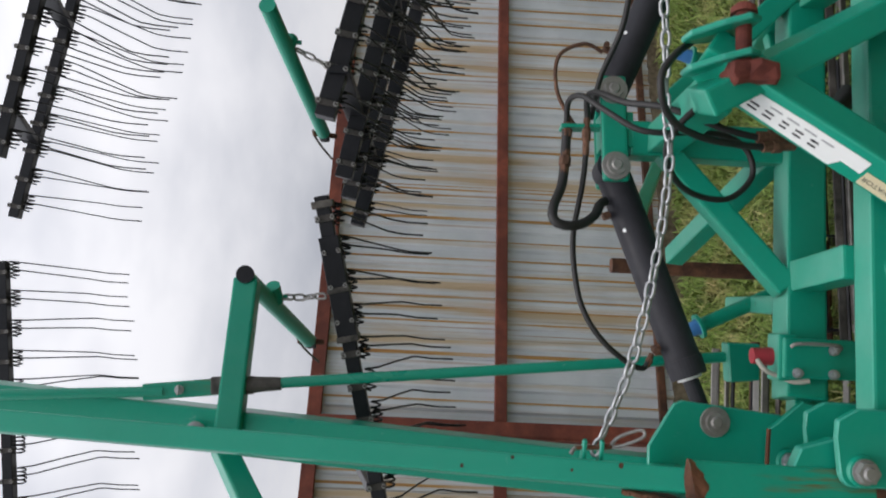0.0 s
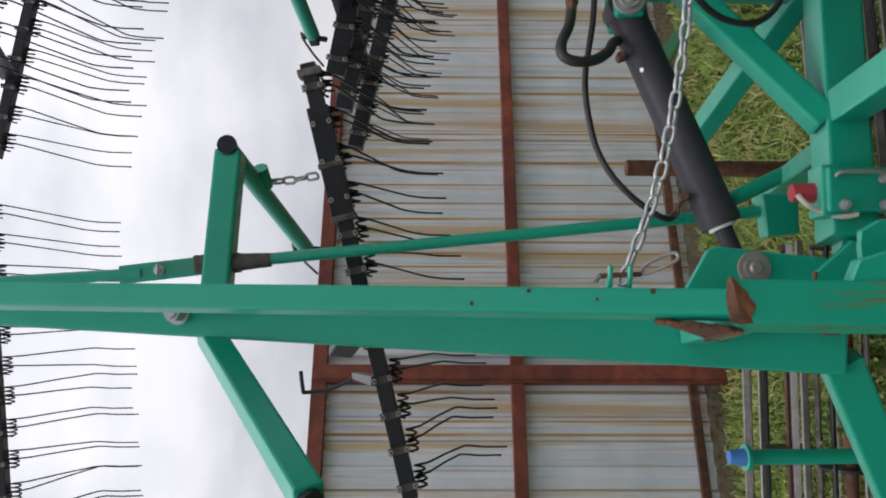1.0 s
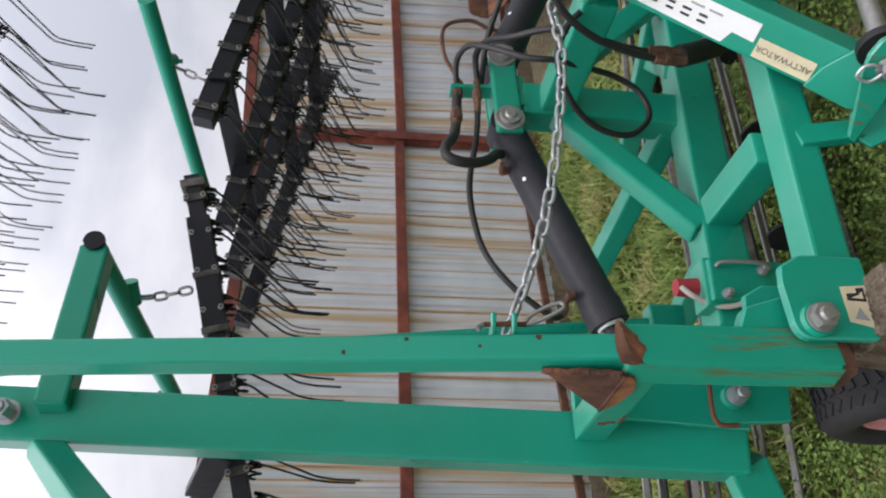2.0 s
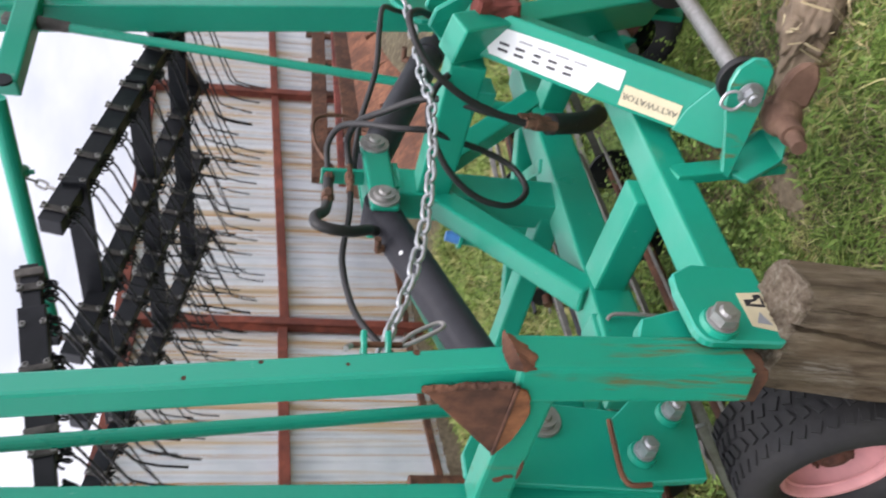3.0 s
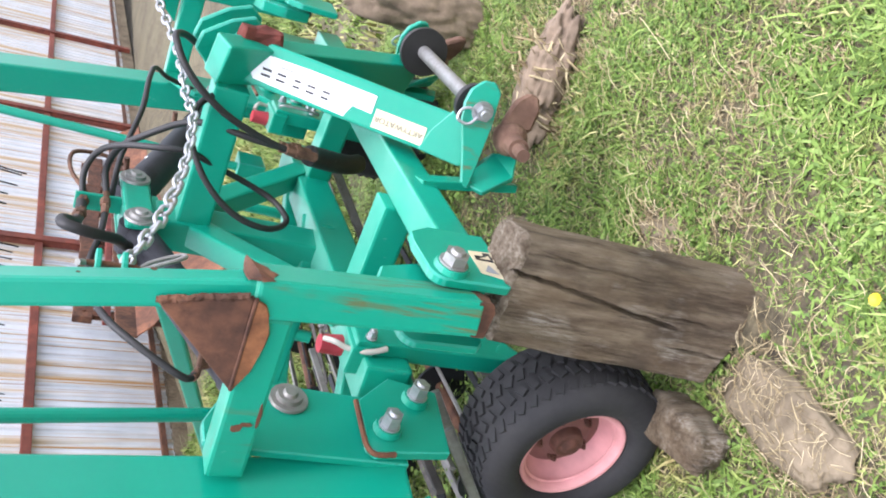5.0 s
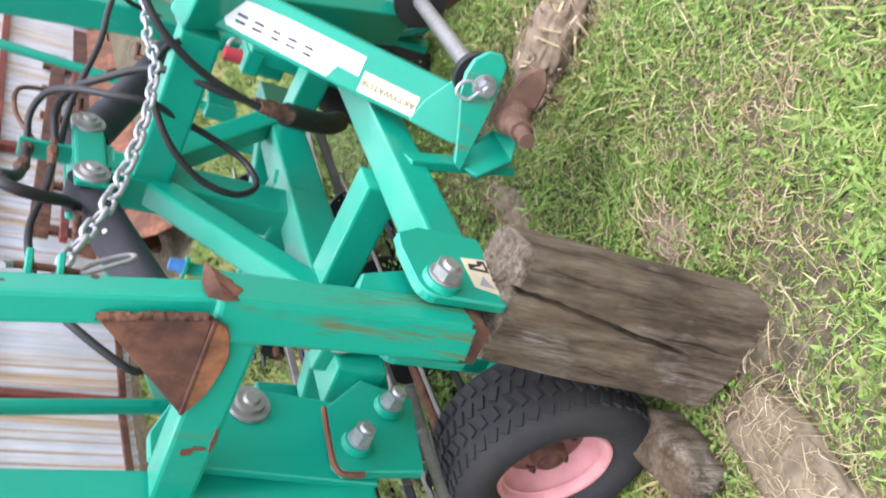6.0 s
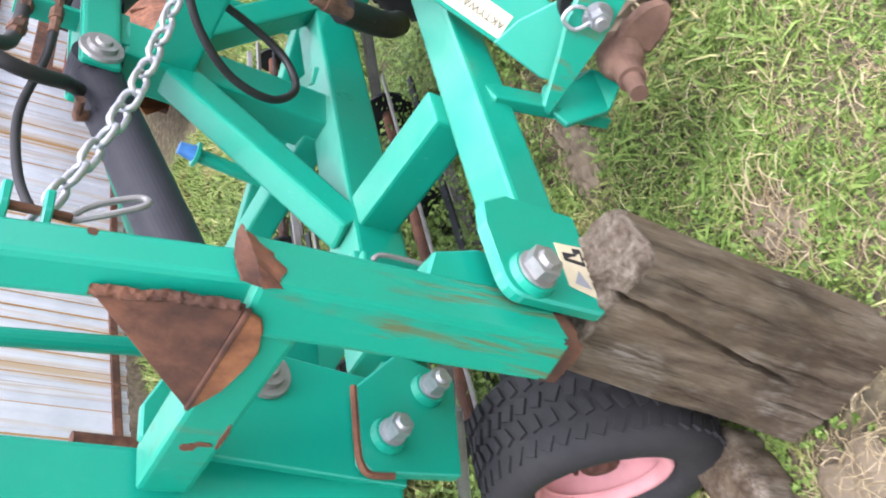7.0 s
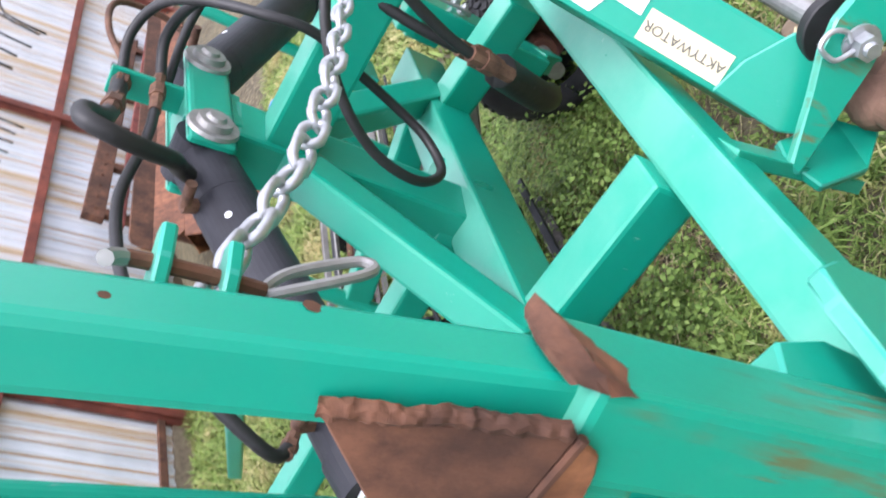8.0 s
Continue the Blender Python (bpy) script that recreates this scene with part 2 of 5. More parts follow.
def end_grain():
    m, n, l, b = shader("sawn_end_grain")
    f = noise_at(n, l, 60.0, 8.0, 0.7)
    g = noise_at(n, l, 14.0, 5.0, 0.6)
    col = ramp(n, l, f, [(0.34, (0.10, 0.073, 0.050)), (0.52, (0.24, 0.195, 0.145)), (0.68, (0.38, 0.33, 0.26))])
    col = mix(n, l, ramp(n, l, g, [(0.5, (0, 0, 0)), (0.66, (0.6, 0.6, 0.6))]), col, (0.12, 0.088, 0.060))
    l.new(col, b.inputs["Base Color"])
    b.inputs["Roughness"].default_value = 0.95
    b.inputs["Specular IOR Level"].default_value = 0.15
    bump(n, l, b, f, 1.0, 0.02)
    return m


SHEET, SEAM, BLADE, SOIL, OAK, END_GRAIN = sheet_metal(), rust_seam(), grass_blade(), soil(), old_wood(), end_grain()


def by_piece(name, stops, rough=0.7):
    """A material whose colour changes from one loose piece to the next."""
    m, n, l, b = shader(name)
    g = n.new("ShaderNodeNewGeometry")
    f = noise_at(n, l, 90.0, 3.0)
    l.new(mix(n, l, 0.25, ramp(n, l, g.outputs["Random Per Island"], stops), ramp(n, l, f, [(0.3, (0.05, 0.05, 0.03)), (0.7, (0.5, 0.5, 0.35))]), "OVERLAY"), b.inputs["Base Color"])
    b.inputs["Roughness"].default_value = rough
    return m


STRAW = by_piece("dead_grass", [(0.0, (0.14, 0.10, 0.055)), (0.4, (0.32, 0.25, 0.14)), (0.8, (0.46, 0.38, 0.23)), (1.0, (0.58, 0.50, 0.34))], 0.8)
BARK = plain("rotten_wood", (0.26, 0.195, 0.135), 0.95, 0.0, 0.7, 26.0, 1.0, (0.10, 0.070, 0.048))
DIRT = plain("dry_dirt", (0.205, 0.165, 0.112), 0.95, 0.0, 0.7, 30.0, 1.6, (0.070, 0.054, 0.034))
DIRT.node_tree.nodes["Principled BSDF"].inputs["Specular IOR Level"].default_value = 0.15
LEAF = by_piece("weed_leaves", [(0.0, (0.055, 0.095, 0.018)), (0.5, (0.135, 0.225, 0.044)), (1.0, (0.25, 0.35, 0.090))], 0.5)
for soft in (LEAF, STRAW):
    soft.node_tree.nodes["Principled BSDF"].inputs["Specular IOR Level"].default_value = 0.2


# ---- building blocks ----
def mesh_of(name, bm, material):
    me = bpy.data.meshes.new(name)
    bm.to_mesh(me)
    bm.free()
    if not isinstance(material, (list, tuple)):
        material = [material, GREEN_EDGE if material in (GREEN, GREEN_WORN) else material]
    for m in material:
        me.materials.append(m)
    return me


def part(name, bm, material, parent=None, label="", smooth=False):
    """One mesh object, a part of parent (or a thing of its own)."""
    me = bm if isinstance(bm, bpy.types.Mesh) else mesh_of(name, bm, material)
    if smooth:
        me.polygons.foreach_set("use_smooth", [True] * len(me.polygons))
    ob = new(name, me)
    if parent is not None:
        ob.parent = parent
    return tagged(ob, label) if label else ob


def thing(name, label, category, group="", kind="", at=(0, 0, 0)):
    ob = new(name)
    ob.empty_display_size = 0.1
    ob.location = at
    return tagged(ob, label, category, group, kind)


def turned(p0, p1, up=(0, 0, 1)):
    """A frame at p0 whose z runs to p1 and whose y lies nearest to up."""
    p0, p1 = Vector(p0), Vector(p1)
    z = (p1 - p0).normalized()
    y = Vector(up) - Vector(up).dot(z) * z
    if y.length < 1e-4:
        y = Vector((0, 1, 0)) - z.y * z
    y.normalize()
    x = y.cross(z)
    m = Matrix((x, y, z)).transposed().to_4x4()
    m.translation = p0
    return m, (p1 - p0).length


def add_box(bm, lo, hi, m=None, bevel=0.0, seg=2):
    c = [(a + b) / 2 for a, b in zip(lo, hi)]
    s = [b - a for a, b in zip(lo, hi)]
    base = Matrix.Translation(c) @ Matrix.Diagonal((*s, 1))
    made = bmesh.ops.create_cube(bm, size=1.0, matrix=base)
    vs = made["verts"]
    if bevel:
        es = list({e for v in vs for e in v.link_edges})
        made = bmesh.ops.bevel(bm, geom=es, offset=bevel, segments=seg, affect="EDGES", profile=0.6)
        vs = list({v for f in made["faces"] for v in f.verts} | {v for v in vs if v.is_valid})
        seen, stack = set(vs), list(vs)
        while stack:
            for e in stack.pop().link_edges:
                for v in e.verts:
                    if v not in seen:
                        seen.add(v)
                        stack.append(v)
        vs = list(seen)
    if m is not None:
        bmesh.ops.transform(bm, matrix=m, verts=vs)
    return vs


def beam(p0, p1, w, h, up=(0, 0, 1), bevel=0.008):
    """A rectangular tube from p0 to p1, w wide and h high along up."""
    m, length = turned(p0, p1, up)
    bm = bmesh.new()
    add_box(bm, (-w / 2, -h / 2, 0), (w / 2, h / 2, length), m, bevel)
    return bm


def add_rod(bm, p0, p1, r, r1=None, seg=16):
    m, length = turned(p0, p1)
    bmesh.ops.create_cone(bm, cap_ends=True, segments=seg, radius1=r, radius2=r if r1 is None else r1, depth=length,
                          matrix=m @ Matrix.Translation((0, 0, length / 2)))
    return bm


def rod(p0, p1, r, r1=None, seg=16):
    return add_rod(bmesh.new(), p0, p1, r, r1, seg)


def smooth_path(pts, n=6, closed=False):
    """Catmull-Rom through the points."""
    P = [Vector(p) for p in pts]
    out, k = [], len(P)
    for i in range(k if closed else k - 1):
        a, b, c, d = (P[(i + j) % k] if closed else P[min(max(i + j, 0), k - 1)] for j in (-1, 0, 1, 2))
        for s in range(n):
            t = s / n
            out.append(0.5 * (2 * b + (c - a) * t + (2 * a - 5 * b + 4 * c - d) * t * t + (3 * b - a - 3 * c + d) * t ** 3))
    if not closed:
        out.append(P[-1])
    return out


def add_sweep(bm, path, r, seg=8, closed=False):
    """A round bar or hose along a path."""
    path = [Vector(p) for p in path]
    k = len(path)
    side = None
    rings = []
    for i, p in enumerate(path):
        a = path[(i - 1) % k] if closed or i else path[0]
        b = path[(i + 1) % k] if closed or i < k - 1 else path[-1]
        t = (b - a).normalized()
        if side is None:
            side = t.orthogonal().normalized()
        side = (side - side.dot(t) * t).normalized()
        o = t.cross(side)
        rings.append([bm.verts.new(p + r * (math.cos(q) * side + math.sin(q) * o)) for q in (2 * math.pi * j / seg for j in range(seg))])
    for i in range(k if closed else k - 1):
        u, v = rings[i], rings[(i + 1) % k]
        for j in range(seg):
            bm.faces.new((u[j], u[(j + 1) % seg], v[(j + 1) % seg], v[j]))
    if not closed:
        bm.faces.new(rings[0][::-1])
        bm.faces.new(rings[-1])
    return bm


def sweep(pts, r, seg=8, n=6, closed=False, smooth=True):
    return add_sweep(bmesh.new(), smooth_path(pts, n, closed) if smooth else pts, r, seg, closed)


def plate(pts, thick, bevel=0.002):
    """A flat plate with the given outline, thick to both sides of it."""
    P = [Vector(p) for p in pts]
    nrm = Vector((0, 0, 0))
    for i in range(len(P)):
        nrm += (P[i] - P[0]).cross(P[(i + 1) % len(P)] - P[0])
    nrm.normalize()
    bm = bmesh.new()
    a = [bm.verts.new(p + nrm * thick / 2) for p in P]
    b = [bm.verts.new(p - nrm * thick / 2) for p in P]
    bm.faces.new(a)
    bm.faces.new(b[::-1])
    for i in range(len(P)):
        j = (i + 1) % len(P)
        bm.faces.new((a[j], a[i], b[i], b[j]))
    if bevel:
        made = bmesh.ops.bevel(bm, geom=bm.edges[:], offset=bevel, segments=1, affect="EDGES")
        for f in made["faces"]:
            f.material_index = 1
    return bm


def hexbolt(at, axis, parent, r=0.02, washer=0.03, head=0.022, material=None, name="bolt"):
    """A washer, a hexagon nut and the bolt's end that stands out of it."""
    at, axis = Vector(at), Vector(axis).normalized()
    bm = bmesh.new()
    add_rod(bm, at, at + axis * 0.005, washer, None, 20)
    add_rod(bm, at + axis * 0.005, at + axis * (0.005 + head), r, None, 6)
    add_rod(bm, at + axis * (0.005 + head), at + axis * (0.012 + head), r * 0.62, r * 0.5, 12)
    return part(name, bm, material or STEEL, parent)


def pin_head(at, axis, parent, r=0.045):
    """A pivot pin's end with its thick washer."""
    at, axis = Vector(at), Vector(axis).normalized()
    bm = bmesh.new()
    add_rod(bm, at, at + axis * 0.007, r, r * 0.95, 28)
    add_rod(bm, at + axis * 0.007, at + axis * 0.018, r * 0.68, r * 0.64, 24)
    add_rod(bm, at + axis * 0.018, at + axis * 0.024, r * 0.4, r * 0.3, 16)
    return part("pivot_pin", bm, STEEL_DULL, parent)


# ---- ground ----
def step(v):
    v = min(max(v, 0.0), 1.0)
    return v * v * (3 - 2 * v)


def bank(x, y):
    """The low grassy bank in front of the far part of the shed."""
    return 0.30 * step((x - 2.9) / 2.4) * step((y - 2.2) / 1.8)


def height(x, y):
    """The meadow's gentle unevenness."""
    return bank(x, y) + 0.025 * noise.noise((x * 0.9, y * 0.9, 1.7)) + 0.012 * noise.noise((x * 4.1, y * 4.1, 5.2))


def build_ground():
    bm = bmesh.new()
    near = [i * 0.08 for i in range(-60, 90)]
    far = [4.8, 6, 8, 11, 16, 25, 50, 110, 260]
    xs = [-v - 0.1 for v in far[::-1]] + near + [7.2, 9, 12, 18, 30, 60, 120, 260]
    ys = xs
    grid = [[bm.verts.new((x, y, height(x, y) if abs(x) < 8 and abs(y) < 8 else bank(x, y))) for x in xs] for y in ys]
    for a, b in zip(grid, grid[1:]):
        for i in range(len(a) - 1):
            bm.faces.new((a[i], a[i + 1], b[i + 1], b[i]))
    ob = part("ground", bm, SOIL, smooth=True)
    tagged(ob, "rough meadow ground of soil and trodden grass", "ground", kind="structure")


build_ground()


def blades(name, label, count, area, size, seed, material, lean=0.5, width=0.004, keep=None, foot=1.0, belly=0.8):
    """Loose grass: bent blades of three faces each, in one mesh."""
    rng = np.random.default_rng(seed)
    x = rng.uniform(area[0], area[1], count)
    y = rng.uniform(area[2], area[3], count)
    if keep is not None:
        ok = np.array([keep(a, b) for a, b in zip(x, y)])
        x, y = x[ok], y[ok]
    n = len(x)
    z = np.array([height(a, b) for a, b in zip(x, y)])
    h = rng.uniform(*size, n) * (0.6 + 0.7 * np.array([0.5 + noise.noise((a * 1.7, b * 1.7, 9.0)) for a, b in zip(x, y)]).clip(0, 1.4))
    a = rng.uniform(0, 2 * np.pi, n)
    ln = h * rng.uniform(0.1, 1.0, n) * lean * 2
    w = rng.uniform(0.6, 1.3, n) * width
    base = np.stack([x, y, z - 0.01], 1)
    side = np.stack([-np.sin(a), np.cos(a), np.zeros(n)], 1) * w[:, None]
    way = np.stack([np.cos(a), np.sin(a), np.zeros(n)], 1)
    up = np.array([0, 0, 1.0])
    mid = base + way * (ln * 0.3)[:, None] + up * (h * 0.6)[:, None]
    tip = base + way * ln[:, None] + up * (h * rng.uniform(0.75, 1.0, n))[:, None]
    v = np.stack([base - side * foot, base + side * foot, mid + side * belly, mid - side * belly, tip], 1).reshape(-1, 3)
    k = np.arange(n)[:, None] * 5
    tris = np.concatenate([k + [0, 1, 2], k + [0, 2, 3], k + [3, 2, 4]], 1).reshape(-1)
    me = bpy.data.meshes.new(name)
    me.vertices.add(len(v))
    me.vertices.foreach_set("co", v.ravel())
    nt = len(tris) // 3
    me.loops.add(len(tris))
    me.loops.foreach_set("vertex_index", tris)
    me.polygons.add(nt)
    me.polygons.foreach_set("loop_start", np.arange(nt) * 3)
    me.update(calc_edges=True)
    me.materials.append(material)
    return tagged(new(name, me), label, "grass", kind="stuff")


def dryness(a, b):
    """Where the meadow is dead: loose patches and two larger ones."""
    k = noise.noise((a * 2.6, b * 2.6, 3.3)) + 0.6 * noise.noise((a * 9.0, b * 9.0, 8.1))
    return k + 0.5 * math.exp(-((a + 0.60) ** 2 + (b + 0.81) ** 2) / 0.03) + 0.35 * math.exp(-((a + 0.54) ** 2 + (b + 0.71) ** 2) / 0.01) + 0.3 * math.exp(-((a + 0.88) ** 2 + (b + 0.62) ** 2) / 0.012) - 0.15


def off_block(a, b):
    """Bare under the block, thin in the dry patches."""
    if -1.03 < a < -0.80 and -0.37 < b < -0.14:
        return False
    if ((a + 0.55) / 0.105) ** 2 + ((b + 0.287) / 0.06) ** 2 < 1 or ((a + 0.01) / 0.16) ** 2 + ((b - 0.112) / 0.05) ** 2 < 1:
        return False
    k = dryness(a, b)
    return k < 0.22 or (a * 7919.3 + b * 104.7) % 1.0 < 0.35


blades("short_grass", "short green meadow grass with dry patches", 170000, (-2.2, 1.9, -1.7, 0.9), (0.012, 0.034), 3, BLADE, 1.1, 0.0026, off_block)
blades("meadow_leaves", "short broad leaves of clover and plantain in the grass", 110000, (-2.2, 1.9, -1.7, 0.9), (0.012, 0.034), 5, LEAF, 1.4, 0.0044, lambda a, b: noise.noise((a * 5.2, b * 5.2, 1.6)) > -0.12 and off_block(a, b), 0.25, 1.25)
blades("grass_tufts", "taller tufts of fresh grass in the meadow", 16000, (-2.0, 1.6, -1.6, 0.9), (0.03, 0.06), 7, BLADE, 1.0, 0.0036, lambda a, b: noise.noise((a * 4.2, b * 4.2, 6.6)) > 0.18 and off_block(a, b))
def thinning(a, b):
    """Sparser the farther from the machine, bare inside the dense patch."""
    if -2.2 < a < 1.9 and -1.7 < b < 0.9:
        return False
    return noise.noise((a * 1.3, b * 1.3, 4.4)) + 0.45 > ((a + 0.2) ** 2 + (b - 0.3) ** 2) / 30.0


blades("outer_grass", "thinner meadow grass round the machine", 120000, (-6.0, 6.0, -5.5, 3.0), (0.03, 0.09), 17, BLADE, 0.9, 0.007, thinning)
def before_shed(a, b):
    """On this side of the shed wall, short of the rusty implement."""
    return b < 2.92 + 0.352 * (a + 1.227) and not (a > 2.75 and b > 2.80 - 0.05 * (a - 2.75))


blades("rear_grass", "green meadow grass behind the machine", 130000, (-3.2, 5.0, 0.9, 4.6), (0.03, 0.12), 4, BLADE, 1.0, 0.0042, before_shed)


def straws(name, label, count, area, length, seed, lift=0.02, width=0.0012, keep=None, over=None):
    """Dry stalks that lie on the ground in loose curves."""
    rng = np.random.default_rng(seed)
    x, y = rng.uniform(area[0], area[1], count), rng.uniform(area[2], area[3], count)
    if keep is not None:
        ok = np.array([keep(u, v) for u, v in zip(x, y)])
        x, y = x[ok], y[ok]
        count = len(x)
    a, bend = rng.uniform(0, 2 * np.pi, count), rng.normal(0, 0.6, count)
    long = rng.uniform(*length, count)
    w = rng.uniform(0.6, 1.4, count) * width
    rows = []
    px, py = x, y
    top = rng.uniform(0.4, 1.6, count) * lift
    for k in range(5):
        z = np.array([height(u, v) + (over(u, v) if over else 0.0) for u, v in zip(px, py)]) + top * (0.5 + 0.5 * np.sin(k * 0.8 + a))
        sx, sy = -np.sin(a) * w, np.cos(a) * w
        rows.append(np.stack([np.stack([px - sx, py - sy, z], 1), np.stack([px + sx, py + sy, z + w], 1)], 1))
        px, py = px + np.cos(a) * long / 4, py + np.sin(a) * long / 4
        a = a + bend * 0.5
    v = np.stack(rows, 1).reshape(-1, 3)
    faces = [(k * 10 + 2 * j, k * 10 + 2 * j + 1, k * 10 + 2 * j + 3, k * 10 + 2 * j + 2) for k in range(count) for j in range(4)]
    me = bpy.data.meshes.new(name)
    me.from_pydata(v.tolist(), [], faces)
    me.materials.append(STRAW)
    return tagged(new(name, me), label, "straw", kind="stuff")


straws("dry_straw", "dry pale stalks lying in the short grass", 9000, (-1.9, 1.5, -1.6, 0.7), (0.03, 0.09), 12, 0.016, 0.0006)
straws("dry_tangle", "tangled tan grass in the dead patches of the meadow", 60000, (-1.9, 1.5, -1.6, 0.7), (0.02, 0.06), 14, 0.014, 0.0009, lambda a, b: dryness(a, b) > 0.2)
straws("long_stalks", "a few long bleached stalks in the grass", 70, (-1.8, 1.2, -1.5, 0.2), (0.12, 0.24), 13, 0.030, 0.0008)


# ---- shed wall ----
WALL_M = pose(-1.227, 2.986, 0, 0, 0, 19.4)
BAY, RAIL, TOP = 3.83, 1.222, 2.38


def build_wall(name, frame_m, bay, first, last, top_z, seed):
    wall = thing(name, "shed wall of grey ribbed sheet metal on rusty red rails", "wall", kind="structure", at=frame_m.translation)
    wall.matrix_world = frame_m
    pitch, width = 0.137, 0.96
    profile = [(0, 0), (0.068, 0), (0.082, 0.019), (0.123, 0.019), (0.137, 0)]
    rng = random.Random(seed)
    u0, u1 = first, last
    n = 0
    base = None
    while u0 + n * width < u1:
        if base is None:
            bm = bmesh.new()
            cols = []
            for k in range(7):
                cols += [(k * pitch + a, b) for a, b in (profile if k == 6 else profile[:-1])]
            cols.append((cols[-1][0] + 0.02, 0.0))
            zs = [0.10, 0.9, 1.7, top_z + 0.02]
            for t in (0.0, -0.0012):
                rows = [[bm.verts.new((a, -b - t, z)) for a, b in cols] for z in zs]
                for r, q in zip(rows, rows[1:]):
                    for i in range(len(r) - 1):
                        f = bm.faces.new((r[i], r[i + 1], q[i + 1], q[i]) if t == 0 else (r[i + 1], r[i], q[i], q[i + 1]))
                        f.material_index = 0
            base = mesh_of("sheet", bm, [SHEET, SEAM])
        ob = part("sheet", base, None, wall)
        ob.location = (u0 + n * width, 0.002 * (n % 2), rng.uniform(-0.01, 0.01))
        # the rusted lap where two sheets meet, and rust lines along the folds
        bm = bmesh.new()
        add_box(bm, (-0.006, -0.0215, 0.11), (0.006, -0.0205, top_z), None)
        lap = part("lap", bm, SEAM, ob)
        lap.location = (0.102, 0, 0)
        for k in range(7):
            if rng.random() < 0.75:
                bm = bmesh.new()
                w = rng.uniform(0.004, 0.012)
                add_box(bm, (-w, -0.0016, 0.11), (w, -0.0004, top_z))
                s = part("lap", bm, SEAM, ob)
                s.location = (k * pitch + rng.choice((0.066, 0.0, 0.03)), -0.0005 * k, 0)
        n += 1
    for z, h, d in ((RAIL, 0.075, 0.05), (top_z - 0.02, 0.085, 0.06), (0.21, 0.05, 0.035)):
        bm = bmesh.new()
        add_box(bm, (u0, -0.022 - d, z - h / 2), (u1, -0.022, z + h / 2), None, 0.004)
        part("rail", bm, RED_OXIDE if z > 1 else RUST, wall, "rusty red steel rail")
    for k in range(math.ceil(u0 / bay), math.floor(u1 / bay) + 1):
        bm = bmesh.new()
        add_box(bm, (k * bay - 0.05, -0.10, 0.0), (k * bay + 0.05, -0.074, top_z + 0.02), None, 0.004)
        add_box(bm, (k * bay - 0.05, -0.10, 0.0), (k * bay - 0.035, -0.022, top_z + 0.02), None)
        part("post", bm, RED_OXIDE, wall, "red oxide steel post")
    bm = bmesh.new()
    add_box(bm, (u0, -0.03, -0.05), (u1, 0.03, 0.13), None, 0.01)
    part("footing", bm, DIRT, wall, "earth-stained wooden footing board")
    # the low roof behind, which closes the shed
    bm = bmesh.new()
    add_box(bm, (u0, 0.0, top_z - 0.05), (u1, 5.0, top_z - 0.02), None)
    part("roof", bm, SHEET, wall)


build_wall("wall_near", WALL_M, BAY, -2.1 * BAY, 1.02 * BAY, TOP, 5)
# beyond the second post the shed turns a little and stands on the bank
FAR_M = pose(2.385, 4.262, -0.02, 0, -2.3, 5.0)
build_wall("wall_far", FAR_M, 3.38, 0.12, 8.05 * 3.38, TOP + 0.12, 6)

# ---- the folded cultivator ----
XS, SLEW = 0.05, 0.06          # the wings' plane of symmetry, and how far one side stands back
machine = thing("folding_cultivator", "green painted folding cultivator with both wings raised, standing on blocks", "farm machine", at=(XS, 0, 0))
machine_inv = Matrix.Translation((-XS, 0, 0))


def bit(name, bm, material, parent=machine, label="", smooth=False):
    """A part built in the place's own coordinates."""
    ob = part(name, bm, material, parent, label, smooth)
    ob.matrix_parent_inverse = machine_inv
    return ob


def sub(name, bm, material, parent, label="", smooth=False):
    return part(name, bm, material, parent, label, smooth)


def mp(p, s):
    return tuple(p) if s == 0 else (2 * XS - p[0], p[1] + SLEW * 2 * (XS - p[0]), p[2])


def tape(m, outline, material, parent, name, lift=0.0012):
    """A thin sticker on the plane z = 0 of the frame m."""
    bm = bmesh.new()
    top = [bm.verts.new(m @ Vector((x, y, lift))) for x, y in outline]
    low = [bm.verts.new(m @ Vector((x, y, 0.0002))) for x, y in outline]
    bm.faces.new(top)
    for i in range(len(top)):
        k = (i + 1) % len(top)
        bm.faces.new((top[k], top[i], low[i], low[k]))
    return sub(name, bm, material, parent)


def rect(x0, y0, x1, y1):
    return [(x0, y0), (x1, y0), (x1, y1), (x0, y1)]


XH = 0.08                      # middle of the centre frame, which stands a little askew


def hp(p, s):
    """A point of the centre frame, or its counterpart on the other side."""
    if s == 0:
        return tuple(p)
    x = 2 * XH - p[0]
    return (x, p[1] + 0.15 * (x - p[0]), p[2] - 0.09 * (x - p[0]))


def hmirror(bm, s):
    if s:
        m = Matrix(((-1, 0, 0, 2 * XH), (-0.30, 1, 0, 0.30 * XH), (0.18, 0, 1, -0.18 * XH), (0, 0, 0, 1)))
        bmesh.ops.transform(bm, matrix=m, verts=bm.verts)
        bmesh.ops.reverse_faces(bm, faces=bm.faces)
    return bm


U = Vector((0.98, 0.15, -0.09))            # sideways along the centre frame
LEG_D = Vector((-0.54, -0.09, -0.84)).normalized()
LEG_N = Vector((-0.777, -0.33, 0.535)).normalized()
LEG_W = LEG_N.cross(LEG_D).normalized()
LEG_O = Vector((0.095, -0.213, 0.995))     # a point on the left leg's middle line


